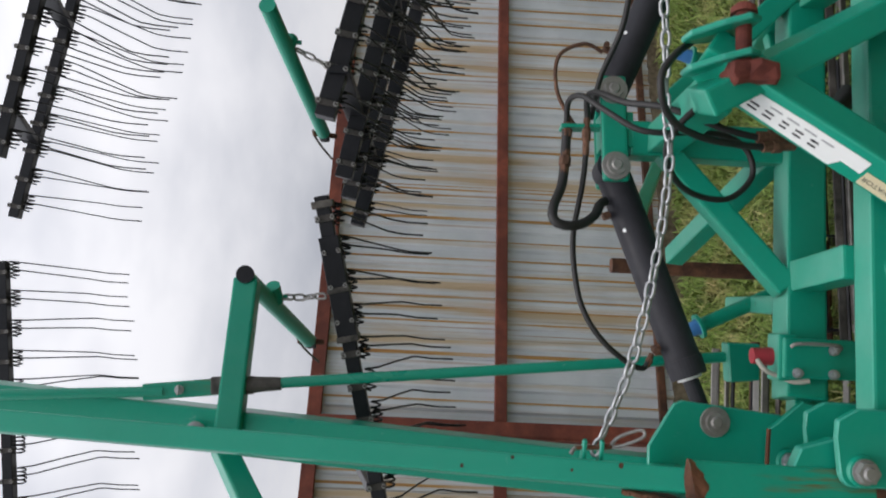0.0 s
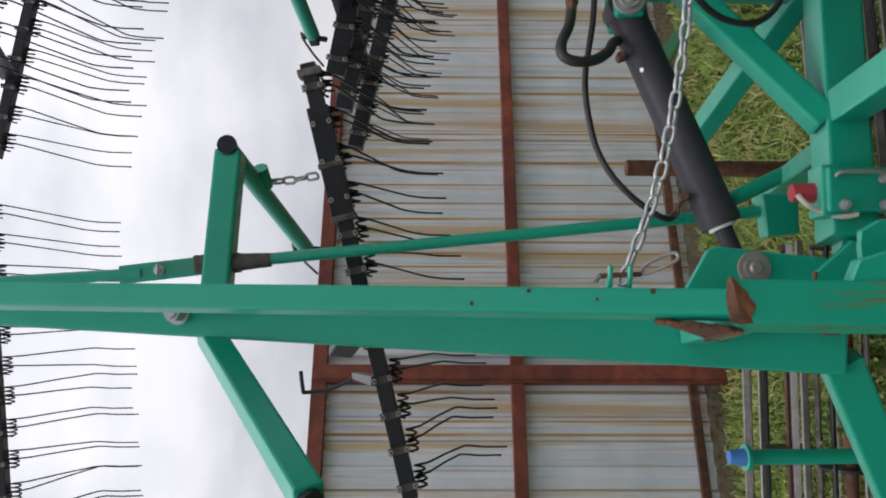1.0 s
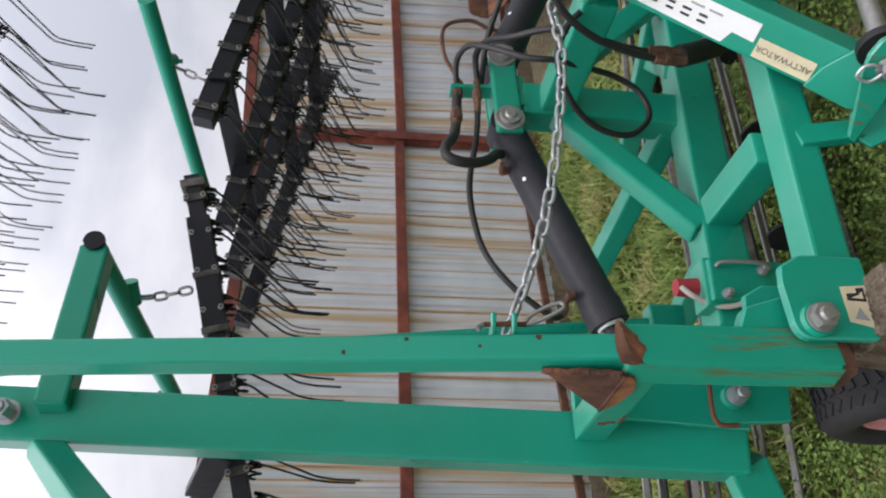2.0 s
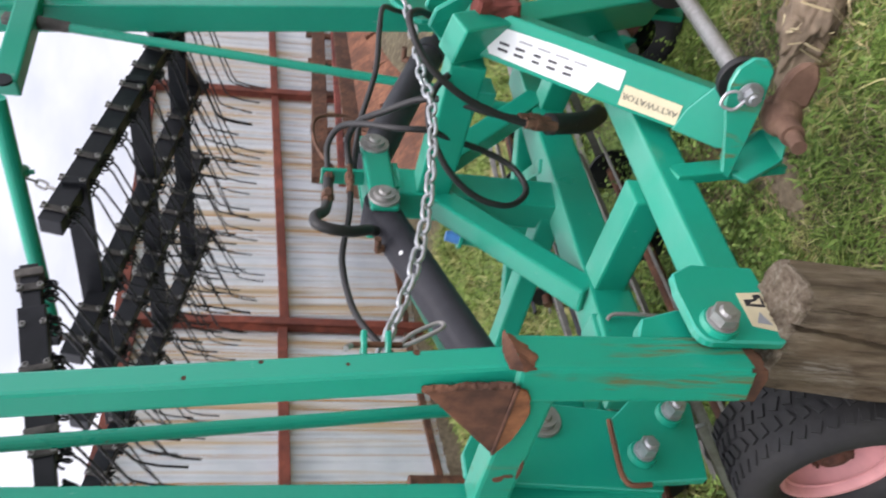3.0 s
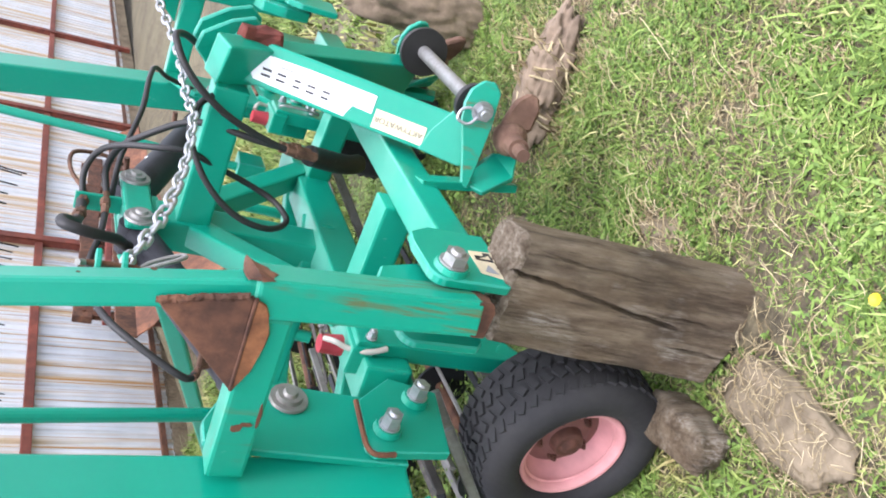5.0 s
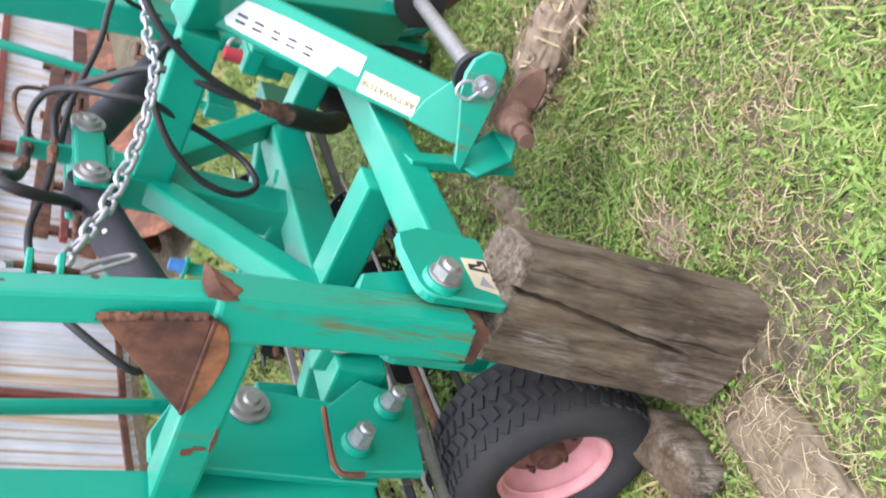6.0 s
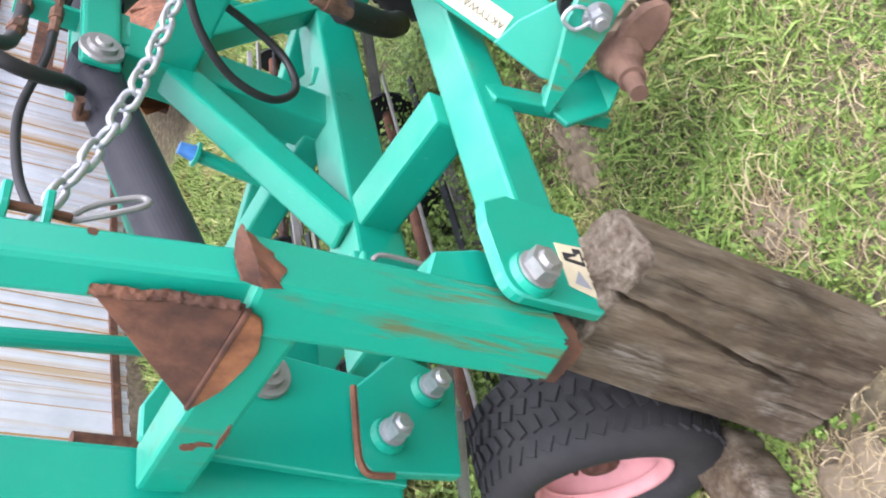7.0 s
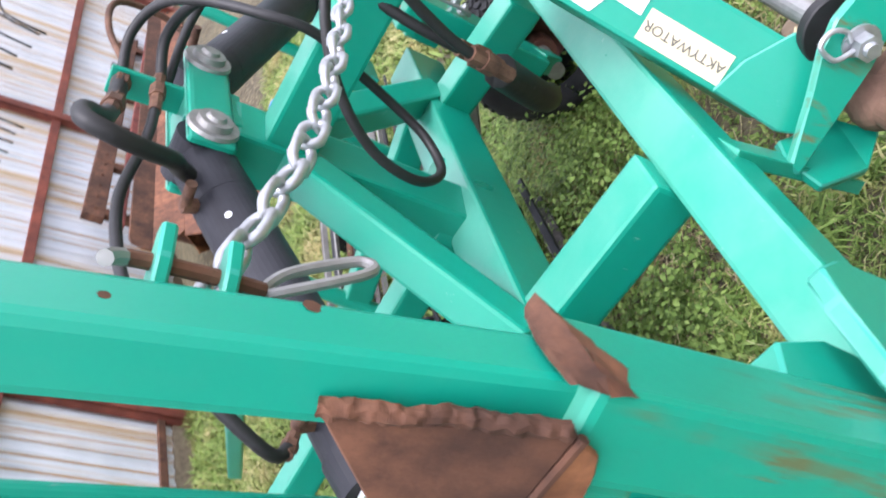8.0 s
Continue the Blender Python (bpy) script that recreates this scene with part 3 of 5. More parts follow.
def leg_frame(lift):
    """Frame on the outer face of the left leg: x up the leg, y to the rear, z outwards."""
    y = LEG_N.cross(-LEG_D).normalized()
    m = Matrix((-LEG_D, y, LEG_N)).transposed().to_4x4()
    m.translation = LEG_O + LEG_N * lift
    return m


def centre_frame():
    bit("main_beam", beam((-0.7192, 0.171, 0.657), (0.8492, 0.435, 0.5525), 0.109, 0.115), GREEN, label="green rear cross beam")
    bit("front_beam", beam((-0.8137, -0.207, 0.628), (0.9243, -0.019, 0.565), 0.087, 0.082), GREEN, label="green front cross beam")
    bit("mast", beam((0.032, 0.325, 0.62), (0.032, 0.315, 1.135), 0.106, 0.10, (0, 1, 0)), GREEN, label="green square mast")
    # the bracket in which both cylinders hang: a front plate, a rear plate and a web
    rot = Matrix.Translation((0.0555, 0.268, 1.186)) @ Matrix.Rotation(radians(5.8), 4, "Z") @ Matrix.Rotation(radians(-2.4), 4, "Y")
    br_o = rot
    bm = bmesh.new()
    add_box(bm, (-0.165, -0.014, -0.040), (0.165, 0.002, 0.040), br_o, 0.012, 3)
    br = bit("cylinder_bracket", bm, GREEN, label="green bracket for both lift cylinders")
    bm = bmesh.new()
    add_box(bm, (-0.165, 0.085, -0.040), (0.165, 0.10, 0.040), br_o, 0.012, 3)
    sub("rear_plate", bm, GREEN, br)
    bm = bmesh.new()
    add_box(bm, (-0.055, 0.0, -0.062), (0.055, 0.088, 0.036), br_o, 0.004)
    sub("web", bm, GREEN, br)
    # an upright strip that holds the hose fittings
    bm = bmesh.new()
    add_box(bm, (0.005, 0.0, 0.03), (0.017, 0.05, 0.158), br_o, 0.003)
    sub("hose_strip", bm, GREEN, br, "narrow green strip with hose fittings")
    for x in (-0.119, 0.119):
        pin_head(br_o @ Vector((x, -0.014, 0.0)), rot.to_3x3() @ Vector((0, -1, 0)), br, 0.044)
    bit("top_tube", beam((0.03, 0.29, 1.035), (0.058, -0.145, 1.025), 0.085, 0.095), GREEN, label="green top tube of the headstock")
    for s in (0, 1):
        bit("brace", beam(hp((0.007, 0.307, 1.022), s), hp((-0.407, 0.205, 0.684), s), 0.070, 0.072, (0, -1, 0)), GREEN, label="slanting green brace")
        bit("side_tube", beam(hp((-0.370, 0.195, 0.641), s), hp((-0.345, -0.114, 0.636), s), 0.088, 0.085), GREEN)
        # leg of the headstock, from the top hitch down to the lower link
        leg = bit("headstock_leg", hmirror(beam(LEG_O - LEG_D * 0.095, LEG_O + LEG_D * 0.60, 0.08, 0.118, LEG_W), s), GREEN, label="slanting green headstock leg")
        if s == 0:
            stickers(leg)
        m = leg_frame(0.042)
        foot = [m @ Vector((x, y, 0.004)) for x, y in ((-0.520, 0.058), (-0.535, 0.000), (-0.575, -0.070), (-0.66, -0.085), (-0.672, 0.045), (-0.63, 0.062))]
        sub("leg_foot", hmirror(plate(foot, 0.012, 0.003), s), GREEN, leg)
        # lower link: a cheek with its bolt, the plate under it, the rusty ball and pin
        e1, e2 = Vector((0.40, -0.91, -0.06)).normalized(), Vector((0.22, 0.04, 0.97)).normalized()
        o = Vector((-0.295, -0.385, 0.497))
        ck = [(-0.195, -0.022), (-0.19, -0.002), (-0.09, 0.022), (-0.03, 0.042), (0.01, 0.048), (0.045, 0.040), (0.073, 0.014), (0.076, -0.015), (0.055, -0.036), (-0.02, -0.036)]
        chk = bit("link_cheek", hmirror(plate([o + e1 * a + e2 * b for a, b in ck], 0.018, 0.004), s), GREEN_WORN, label="worn green cheek of the lower link")
        axis = -U if s == 0 else U
        hexbolt(Vector(hp(o, s)) + axis * 0.010, axis, chk, 0.019, 0.028, 0.02)
        clip = [(-0.005, 0.022), (0.004, 0.035), (-0.006, 0.055), (-0.03, 0.058), (-0.035, 0.03), (-0.012, 0.012)]
        sub("locking_clip", hmirror(sweep([o + e1 * a + e2 * b - U * 0.022 for a, b in clip], 0.004), s), STEEL, chk)
        pl = [(-0.36, -0.21, 0.50), (-0.30, -0.21, 0.48), (-0.275, -0.27, 0.40), (-0.315, -0.295, 0.355), (-0.36, -0.25, 0.365), (-0.395, -0.21, 0.45)]
        bit("link_plate", hmirror(plate(pl, 0.016, 0.003), s), GREEN)
        bit("link_stay", hmirror(beam((-0.37, -0.195, 0.62), (-0.325, -0.215, 0.34), 0.06, 0.022, (0.3, -1, 0), 0.003), s), GREEN)
        bm = bmesh.new()
        add_rod(bm, (-0.255, -0.325, 0.385), (-0.385, -0.347, 0.405), 0.030, 0.026, 20)
        add_rod(bm, (-0.38, -0.346, 0.404), (-0.431, -0.353, 0.413), 0.018, 0.0165, 18)
        bmesh.ops.create_uvsphere(bm, u_segments=20, v_segments=12, radius=0.045, matrix=Matrix.Translation((-0.305, -0.335, 0.392)))
        hook = bit("link_pin", hmirror(bm, s), RUST_PALE, label="rusty lower link pin and ball", smooth=False)
        arm = [(-0.30, -0.345, 0.43), (-0.28, -0.385, 0.42), (-0.25, -0.42, 0.395), (-0.235, -0.44, 0.36), (-0.245, -0.44, 0.335), (-0.27, -0.41, 0.328), (-0.30, -0.36, 0.345)]
        sub("hook", hmirror(plate(arm, 0.03, 0.008), s), RUST_PALE, hook, "rusty hook")
        out = [(x, -0.258, z) for x, z in ((-0.700, 0.72), (-0.727, 0.766), (-0.766, 0.766), (-0.848, 0.760), (-0.862, 0.755), (-0.873, 0.746), (-0.879, 0.733), (-0.878, 0.588), (-0.858, 0.572), (-0.700, 0.588))]
        foot = bit("hinge_plate", plate([mp(p, s) for p in (out if s == 0 else out[::-1])], 0.022, 0.004), GREEN, label="rounded hinge plate with a bolt")
        sub("boss", rod(mp((-0.840, -0.267, 0.709), s), mp((-0.840, -0.281, 0.709), s), 0.037, 0.034, 28), GREEN, foot)
        hexbolt(mp((-0.840, -0.280, 0.709), s), (0, -1, 0), foot, 0.026, 0.030, 0.020, STEEL_DULL)
        if s == 0:
            m = Matrix(((1, 0, 0, -0.805), (0, 0, -1, -0.269), (0, 1, 0, 0.612), (0, 0, 0, 1)))
            tape(m, [(-0.049, -0.024), (0.042, -0.018), (0.037, 0.036), (-0.037, 0.030)], IVORY_DECAL, foot, "warning_sticker")
            tape(m, [(0.006, -0.014), (0.036, -0.012), (0.034, 0.004), (0.024, 0.004), (0.022, 0.026), (0.008, 0.026)], INK, foot, "pictogram", 0.0022)
            tape(m, [(0.012, -0.008), (0.028, -0.007), (0.020, 0.001), (0.013, 0.018)], IVORY_DECAL, foot, "pictogram", 0.003)
            tape(m, [(-0.034, -0.012), (-0.006, 0.004), (-0.030, 0.018)], INK_GREY, foot, "pictogram", 0.0022)
        back = [(p[0], -0.10, p[2]) for p in out]
        bit("hinge_plate", plate([mp(p, s) for p in (back if s == 0 else back[::-1])], 0.02, 0.004), GREEN)
        # flat ear of the top link
        x = 0.116 if s == 0 else 0.200
        ear = [(x + 0.008, -0.16, 0.975), (x + 0.008, -0.29, 0.965), (x + 0.004, -0.32, 1.00), (x - 0.01, -0.30, 1.06), (x - 0.025, -0.255, 1.125), (x - 0.03, -0.21, 1.135), (x - 0.01, -0.15, 1.08)]
        bit("top_link_ear", plate(ear, 0.015, 0.004), GREEN, label="green top link ear with a rusty hole")
    bm = rod((0.055, -0.275, 1.002), (0.25, -0.262, 1.0), 0.019, None, 16)
    add_rod(bm, (0.225, -0.264, 1.0), (0.24, -0.263, 1.0), 0.032, 0.030, 18)
    bit("top_link_pin", bm, RUST_RED, label="rusted red top link pin")
    bm = bmesh.new()
    add_box(bm, (0.05, -0.31, 0.93), (0.10, -0.215, 1.042), None, 0.012)
    bmesh.ops.subdivide_edges(bm, edges=[e for e in bm.edges if e.calc_length() > 0.03], cuts=2, use_grid_fill=True)
    for v in bm.verts:
        v.co += 0.012 * noise.noise_vector(v.co * 30)
    bit("rusted_block", bm, RUST_RED, label="rusted steel block on the headstock")
    # cross shaft between the lower links
    a = Vector((-0.29, -0.385, 0.497))
    b = a + U * 0.66
    sh = bit("cross_shaft", rod(a, b, 0.021, None, 20), STEEL_DULL, label="grey steel cross shaft with black collars", smooth=False)
    for f, r in ((0.035, 0.055), (0.60, 0.075)):
        bm = rod(a + U * f, a + U * (f + 0.02), r, r, 32)
        bmesh.ops.bevel(bm, geom=bm.edges[:], offset=0.002, segments=1, affect="EDGES")
        sub("collar", bm, HOSE, sh, "black rubber collar")


def stickers(leg):
    """Maker's sticker and type sticker on the outer face of a headstock leg."""
    m = leg_frame(0.0405)
    tape(m, [(-0.022, -0.020), (-0.026, -0.026), (-0.20, -0.031), (-0.374, -0.030), (-0.374, 0.018), (-0.320, 0.016), (-0.305, 0.050), (-0.045, 0.043), (-0.030, 0.022), (-0.036, 0.006)], WHITE_DECAL, leg, "maker_sticker")
    for k, w in enumerate((0.029, 0.030, 0.026, 0.032, 0.033)):
        x = -0.258 + 0.0415 * k
        for y in (0.006, 0.0215):
            tape(m, rect(x + 0.003, y, x + w - 0.004, y + 0.0062), INK, leg, "lettering", 0.002)
    for k in range(4):
        x = -0.285 + 0.047 * k
        tape(m, rect(x, -0.012, x + 0.034, -0.007), INK_GREY, leg, "lettering", 0.002)
    tape(m, rect(-0.524, 0.000, -0.383, 0.049), IVORY_DECAL, leg, "type_sticker")
    cu = bpy.data.curves.new("type_name", "FONT")
    cu.body, cu.size, cu.extrude, cu.align_x, cu.align_y = "AKTYWATOR", 0.0215, 0.0002, "CENTER", "CENTER"
    tmp = bpy.data.objects.new("type_name", cu)
    scene.collection.objects.link(tmp)
    me = bpy.data.meshes.new_from_object(tmp.evaluated_get(bpy.context.evaluated_depsgraph_get()))
    bpy.data.objects.remove(tmp)
    bpy.data.curves.remove(cu)
    me.transform(m @ Matrix.Translation((-0.453, 0.0245, 0.0022)))
    me.materials.clear()
    me.materials.append(INK_FADED)
    part("lettering", me, None, leg)


def mirrored(bm, s):
    """The mesh, or its mirror image for the other side."""
    if s:
        m = Matrix(((-1, 0, 0, 2 * XS), (-2 * SLEW, 1, 0, 2 * SLEW * XS), (0, 0, 1, 0), (0, 0, 0, 1)))
        bmesh.ops.transform(bm, matrix=m, verts=bm.verts)
        bmesh.ops.reverse_faces(bm, faces=bm.faces)
    return bm


def wing(s):
    worn = s == 0
    turn = Vector((-math.sin(radians(17)), math.cos(radians(17)), 0))
    post = bit("wing_post", mirrored(beam((-0.8935, -0.1985, 1.07), (-0.861, 0.161, 3.23), 0.0585, 0.050, turn), s), GREEN, label="green front post of the raised wing")
    low = sub("post_foot", mirrored(beam((-0.8995, -0.2168, 0.658), (-0.8945, -0.1948, 1.085), 0.096, 0.072, turn), s), GREEN_WORN if worn else GREEN, post, "wider worn foot of the post")
    # the torn lower end of the foot
    bm = bmesh.new()
    side = Vector((turn.y, -turn.x, 0))
    rng = random.Random(8)
    loops = [[], []]
    for k in range(40):
        t = 2 * math.pi * k / 40
        c, n_ = math.cos(t), math.sin(t)
        q = max(abs(c), abs(n_))
        p = Vector((-0.8995, -0.2168, 0)) + side * (0.0470 * c / q) + turn * (0.0350 * n_ / q)
        loops[0].append(bm.verts.new((p.x, p.y, 0.675)))
        loops[1].append(bm.verts.new((p.x, p.y, 0.652 - 0.022 * abs(noise.noise((t * 1.6, 0.4, 2.0))) - rng.uniform(0, 0.007))))
    for k in range(40):
        bm.faces.new((loops[0][k], loops[0][(k + 1) % 40], loops[1][(k + 1) % 40], loops[1][k]))
    bm.faces.new(loops[1])
    sub("torn_edge", mirrored(bm, s), RUST, post, "torn rusty edge")
    if worn:
        # rusty shoulder where the post is let into its foot: a torn fold with a ridge, over the front and round the corner
        def on_foot(a, lift, z):
            """A point of the foot's skin, a metres along its front from the far edge, wrapping round the near corner."""
            c = Vector((-0.896, -0.190 + 0.0515 * (z - 1.085), z))
            if a <= 0.096:
                return c + side * (0.048 - a) - turn * (0.041 + lift)
            return c - side * (0.048 + lift) - turn * (0.041 - (a - 0.096))

        steps = 12
        edge_l, ridge, edge_r = [], [], []
        for k in range(steps + 1):
            f = k / steps
            q = 0.097 * f
            wob, full = noise.noise((f * 5.0, 0.3, 2.2)), min(1.0, 0.18 + 1.5 * f)
            edge_l.append(on_foot(q, -0.002, 1.097 + 0.010 * full - 0.004 * f + 0.003 * wob))
            ridge.append(on_foot(q, 0.0015 + 0.009 * (1 - 0.75 * f * f) + 0.0015 * wob, 1.096 - 0.012 * f))
            edge_r.append(on_foot(q, 0.0008, 1.094 - 0.046 * full + 0.012 * f * f + 0.008 * noise.noise((f * 9.0, 1.7, 0.4))))
        for name_, u, v, mat in (("rust_flake", edge_l, ridge, RUST), ("rust_flake", ridge, edge_r, RUST_ORANGE)):
            bm = bmesh.new()
            rows = [[bm.verts.new(p.lerp(r, j / 3) + 0.0016 * noise.noise_vector(p * 70 + Vector((j, 0, 0)))) for p, r in zip(u, v)] for j in range(4)]
            back_row = [bm.verts.new(p - (p - Vector((-0.896, -0.19, p.z))) * 0.12) for p in (u if mat is RUST else v)]
            rows = [back_row] + rows if mat is RUST else rows + [back_row]
            for p, r in zip(rows, rows[1:]):
                for k in range(steps):
                    bm.faces.new((p[k], p[k + 1], r[k + 1], r[k]))
            bmesh.ops.recalc_face_normals(bm, faces=bm.faces)
            sub(name_, bm, mat, post, "flaking rust folded over the shoulder of the post")
        for k, (a, z) in enumerate(((0.0, 1.36), (0.018, 1.50), (-0.012, 1.62), (0.02, 1.245))):
            c = Vector((-0.8935 + 0.015 * (z - 1.07), -0.1985 + 0.1664 * (z - 1.07), z)) - turn * 0.0252 + side * a
            sub("paint_chip", rod(c, c - turn * 0.0006, 0.004 + 0.001 * k, None, 7), RUST, post)
    rear = bit("wing_post", mirrored(beam((-0.992, 0.222, 0.66), (-0.847, 0.515, 3.40), 0.13, 0.11, (0, 1, 0)), s), GREEN, label="broad green rear post of the raised wing")
    hexbolt(mp((-0.905, 0.335, 2.39), s), (0, -1, 0), rear, 0.022, 0.03, 0.055)
    out = [(-0.865, 0.17, 1.085), (-0.745, 0.17, 1.015), (-0.735, 0.17, 0.99), (-0.765, 0.17, 0.70), (-0.82, 0.17, 0.655), (-0.955, 0.17, 0.66), (-0.93, 0.17, 1.03), (-0.915, 0.17, 1.085)]
    pl = bit("pivot_plate", mirrored(plate(out, 0.02, 0.003), s), GREEN)
    pin_head(mp((-0.790, 0.158, 0.90), s), (0, -1, 0), pl, 0.043)
    out = [(-0.80, 0.146, 0.752), (-0.93, 0.146, 0.757), (-0.948, 0.146, 0.74), (-0.94, 0.146, 0.568), (-0.757, 0.146, 0.548), (-0.72, 0.146, 0.66)]
    p2 = bit("hinge_bracket", mirrored(plate(out, 0.024, 0.003), s), GREEN, label="green hinge bracket with two nuts and a rusty edge")
    for q in ((-0.885, 0.133, 0.705), (-0.789, 0.133, 0.613)):
        sub("boss", rod(mp(q, s), mp((q[0], 0.118, q[2]), s), 0.032, 0.029, 24), GREEN, p2)
        hexbolt(mp((q[0], 0.119, q[2]), s), (0, -1, 0), p2, 0.021, 0.024, 0.03)
    sub("rusty_edge", mirrored(sweep([(-0.80, 0.137, 0.756), (-0.90, 0.137, 0.760), (-0.935, 0.137, 0.757), (-0.951, 0.137, 0.742), (-0.950, 0.137, 0.70)], 0.006, 6, 4), s), RUST_ORANGE, p2)
    stub = bit("stub_tube", mirrored(beam((-0.948, 0.19, 1.045), (-0.912, -0.172, 1.047), 0.068, 0.074), s), GREEN_WORN if worn else GREEN)
    if worn:
        # spots where rust has broken through the paint of the stub
        for k, (y, z, ry, rz) in enumerate(((0.066, 1.052, 0.008, 0.010), (0.034, 1.017, 0.030, 0.0035), (0.056, 1.036, 0.005, 0.013))):
            blot = []
            for i in range(14):
                t = 2 * math.pi * i / 14
                q = 1 + 0.45 * noise.noise((math.cos(t) * 1.7 + k * 3.1, math.sin(t) * 1.7, 0.6))
                yy = y + ry * q * math.cos(t)
                blot.append((-0.9292 - 0.0995 * yy - 0.0348, yy, z + rz * q * math.sin(t)))
            sub("rust_patch", plate(blot, 0.0024, 0.0004), RUST_ORANGE, stub, "rust patch through the paint")
    # gusset in the corner between post and stub
    bm = plate([(-0.924, -0.170, 1.237), (-0.941, -0.216, 1.090), (-0.959, -0.020, 1.086)], 0.010, 0.002)
    gus = bit("gusset", mirrored(bm, s), RUST if worn else GREEN, label="triangular rusty gusset" if worn else "")
    if worn:
        lip = [(-0.213, 1.086), (-0.205, 1.068), (-0.186, 1.058), (-0.165, 1.056), (-0.148, 1.048), (-0.118, 1.050), (-0.096, 1.058), (-0.066, 1.060), (-0.042, 1.074), (-0.018, 1.085)]
        sub("gusset_flange", plate([(-0.947 - 0.0987 * (y + 0.195), y, z) for y, z in lip], 0.006, 0.002), RUST_BRIGHT, gus, "bright orange rust on the flange")
        rng = random.Random(4)
        pts = [(-0.926 - 0.016 * f + rng.uniform(-0.002, 0.002), -0.174 - 0.042 * f, 1.240 - 0.142 * f) for f in (k / 12 for k in range(13))]
        bm = sweep(pts, 0.0065, 10, 8)
        for v in bm.verts:
            v.co += 0.0022 * noise.noise_vector(v.co * 150)
        sub("weld_bead", bm, RUST, gus)
        pts = [(-0.946 - 0.018 * f, -0.214 + 0.19 * f + rng.uniform(-0.0015, 0.0015), 1.087 - 0.002 * f) for f in (k / 10 for k in range(11))]
        sub("weld_bead", sweep(pts, 0.0042, 7, 3), RUST, gus)
    # lug that joins the post to the hinge
    bm = plate([(-0.87, -0.205, 0.86), (-0.80, -0.205, 0.83), (-0.775, -0.205, 0.75), (-0.79, -0.205, 0.66), (-0.88, -0.205, 0.66)], 0.04, 0.004)
    bit("hinge_lug", mirrored(bm, s), GREEN)
    # push rod beside the wing, with its flat joint
    rd = bit("push_rod", mirrored(rod((-0.605, 0.378, 0.70), (-0.770, 0.364, 2.31), 0.0165, None, 14), s), GREEN, label="thin green push rod")
    sub("flat_joint", mirrored(beam((-0.765, 0.364, 2.27), (-0.80, 0.362, 2.56), 0.02, 0.05, (1, 0, 0), 0.004), s), GREEN_WORN, rd)
    sub("flat_joint", mirrored(beam((-0.764, 0.364, 2.23), (-0.772, 0.364, 2.36), 0.026, 0.054, (1, 0, 0), 0.006), s), IRON, rd)
    sub("joint_socket", mirrored(rod((-0.756, 0.365, 2.15), (-0.765, 0.364, 2.26), 0.0195, 0.026, 16), s), IRON, rd, "greasy dark socket of the joint")
    pin = rod((-0.786, 0.392, 2.45), (-0.786, 0.330, 2.45), 0.006, None, 8)
    add_rod(pin, (-0.800, 0.334, 2.45), (-0.772, 0.334, 2.45), 0.004, None, 8)
    sub("joint_pin", mirrored(pin, s), STEEL_DULL, rd)
    hexbolt(mp((-0.786, 0.350, 2.45), s), (0, -1, 0), rd, 0.010, 0.014, 0.01)
    sub("rod_end", mirrored(rod((-0.795, 0.362, 2.5), (-0.84, 0.362, 3.2), 0.016, None, 14), s), GREEN, rd)
    sub("rod_bracket", mirrored(plate([(-0.57, 0.37, 0.70), (-0.68, 0.37, 0.70), (-0.69, 0.37, 0.79), (-0.57, 0.37, 0.80)], 0.06, 0.004), s), GREEN, rd)
    # arms that carry the tine harrow, with their tubes
    a1 = bit("carrier_arm", mirrored(beam((-0.90, 0.33, 2.29), (-0.447, 0.43, 2.285), 0.075, 0.075), s), GREEN, label="green square carrier arm")
    sub("end_plug", mirrored(rod((-0.430, 0.383, 2.285), (-0.431, 0.392, 2.285), 0.028, None, 20), s), BLACK, a1)
    tube = rod((-0.440, 0.40, 2.285), (-0.648, 1.10, 2.172), 0.028, None, 18) if s == 0 else rod((0.447, 0.45, 2.285), (0.225, 1.32, 2.192), 0.028, None, 18)
    sub("carrier_tube", tube, GREEN, a1)
    # hooked end of the tube: a clevis, a rusty pin and a thin bent catch
    e = Vector((-0.648, 1.10, 2.172)) if s == 0 else Vector((0.225, 1.32, 2.192))
    d = Vector((-0.28, 0.946, -0.153)) if s == 0 else Vector((-0.245, 0.962, -0.11))
    clevis = beam(e - d * 0.03, e + d * 0.05, 0.046, 0.040)
    sub("clevis", clevis, BLACK, a1, "dark clevis on the end of the tube")
    sub("clevis_pin", rod(e + d * 0.02 + Vector((0, -0.02, 0.045)), e + d * 0.02 + Vector((0, 0.02, -0.05)), 0.011, None, 10), RUST, a1, "rusty pin")
    sub("catch", sweep([e + Vector((0.01, 0.0, 0.045)), e + Vector((-0.01, 0.02, 0.04)), e + Vector((-0.05, 0.07, 0.01)), e + Vector((-0.09, 0.12, -0.03))], 0.005, 6, 4), IRON, a1)
    bm = bmesh.new()
    add_rod(bm, (-0.455, 0.60, 2.236), (-0.505, 0.65, 2.228), 0.024, None, 12)
    add_rod(bm, (-0.49, 0.635, 2.19), (-0.49, 0.635, 2.275), 0.008)
    if s:
        bmesh.ops.translate(bm, vec=(0.075, 0.08, 0.02), verts=bm.verts)
        bmesh.ops.transform(bm, matrix=Matrix.Diagonal((-1, 1, 1, 1)), verts=bm.verts)
        bmesh.ops.reverse_faces(bm, faces=bm.faces)
    sub("chain_lug", bm, GREEN, a1)
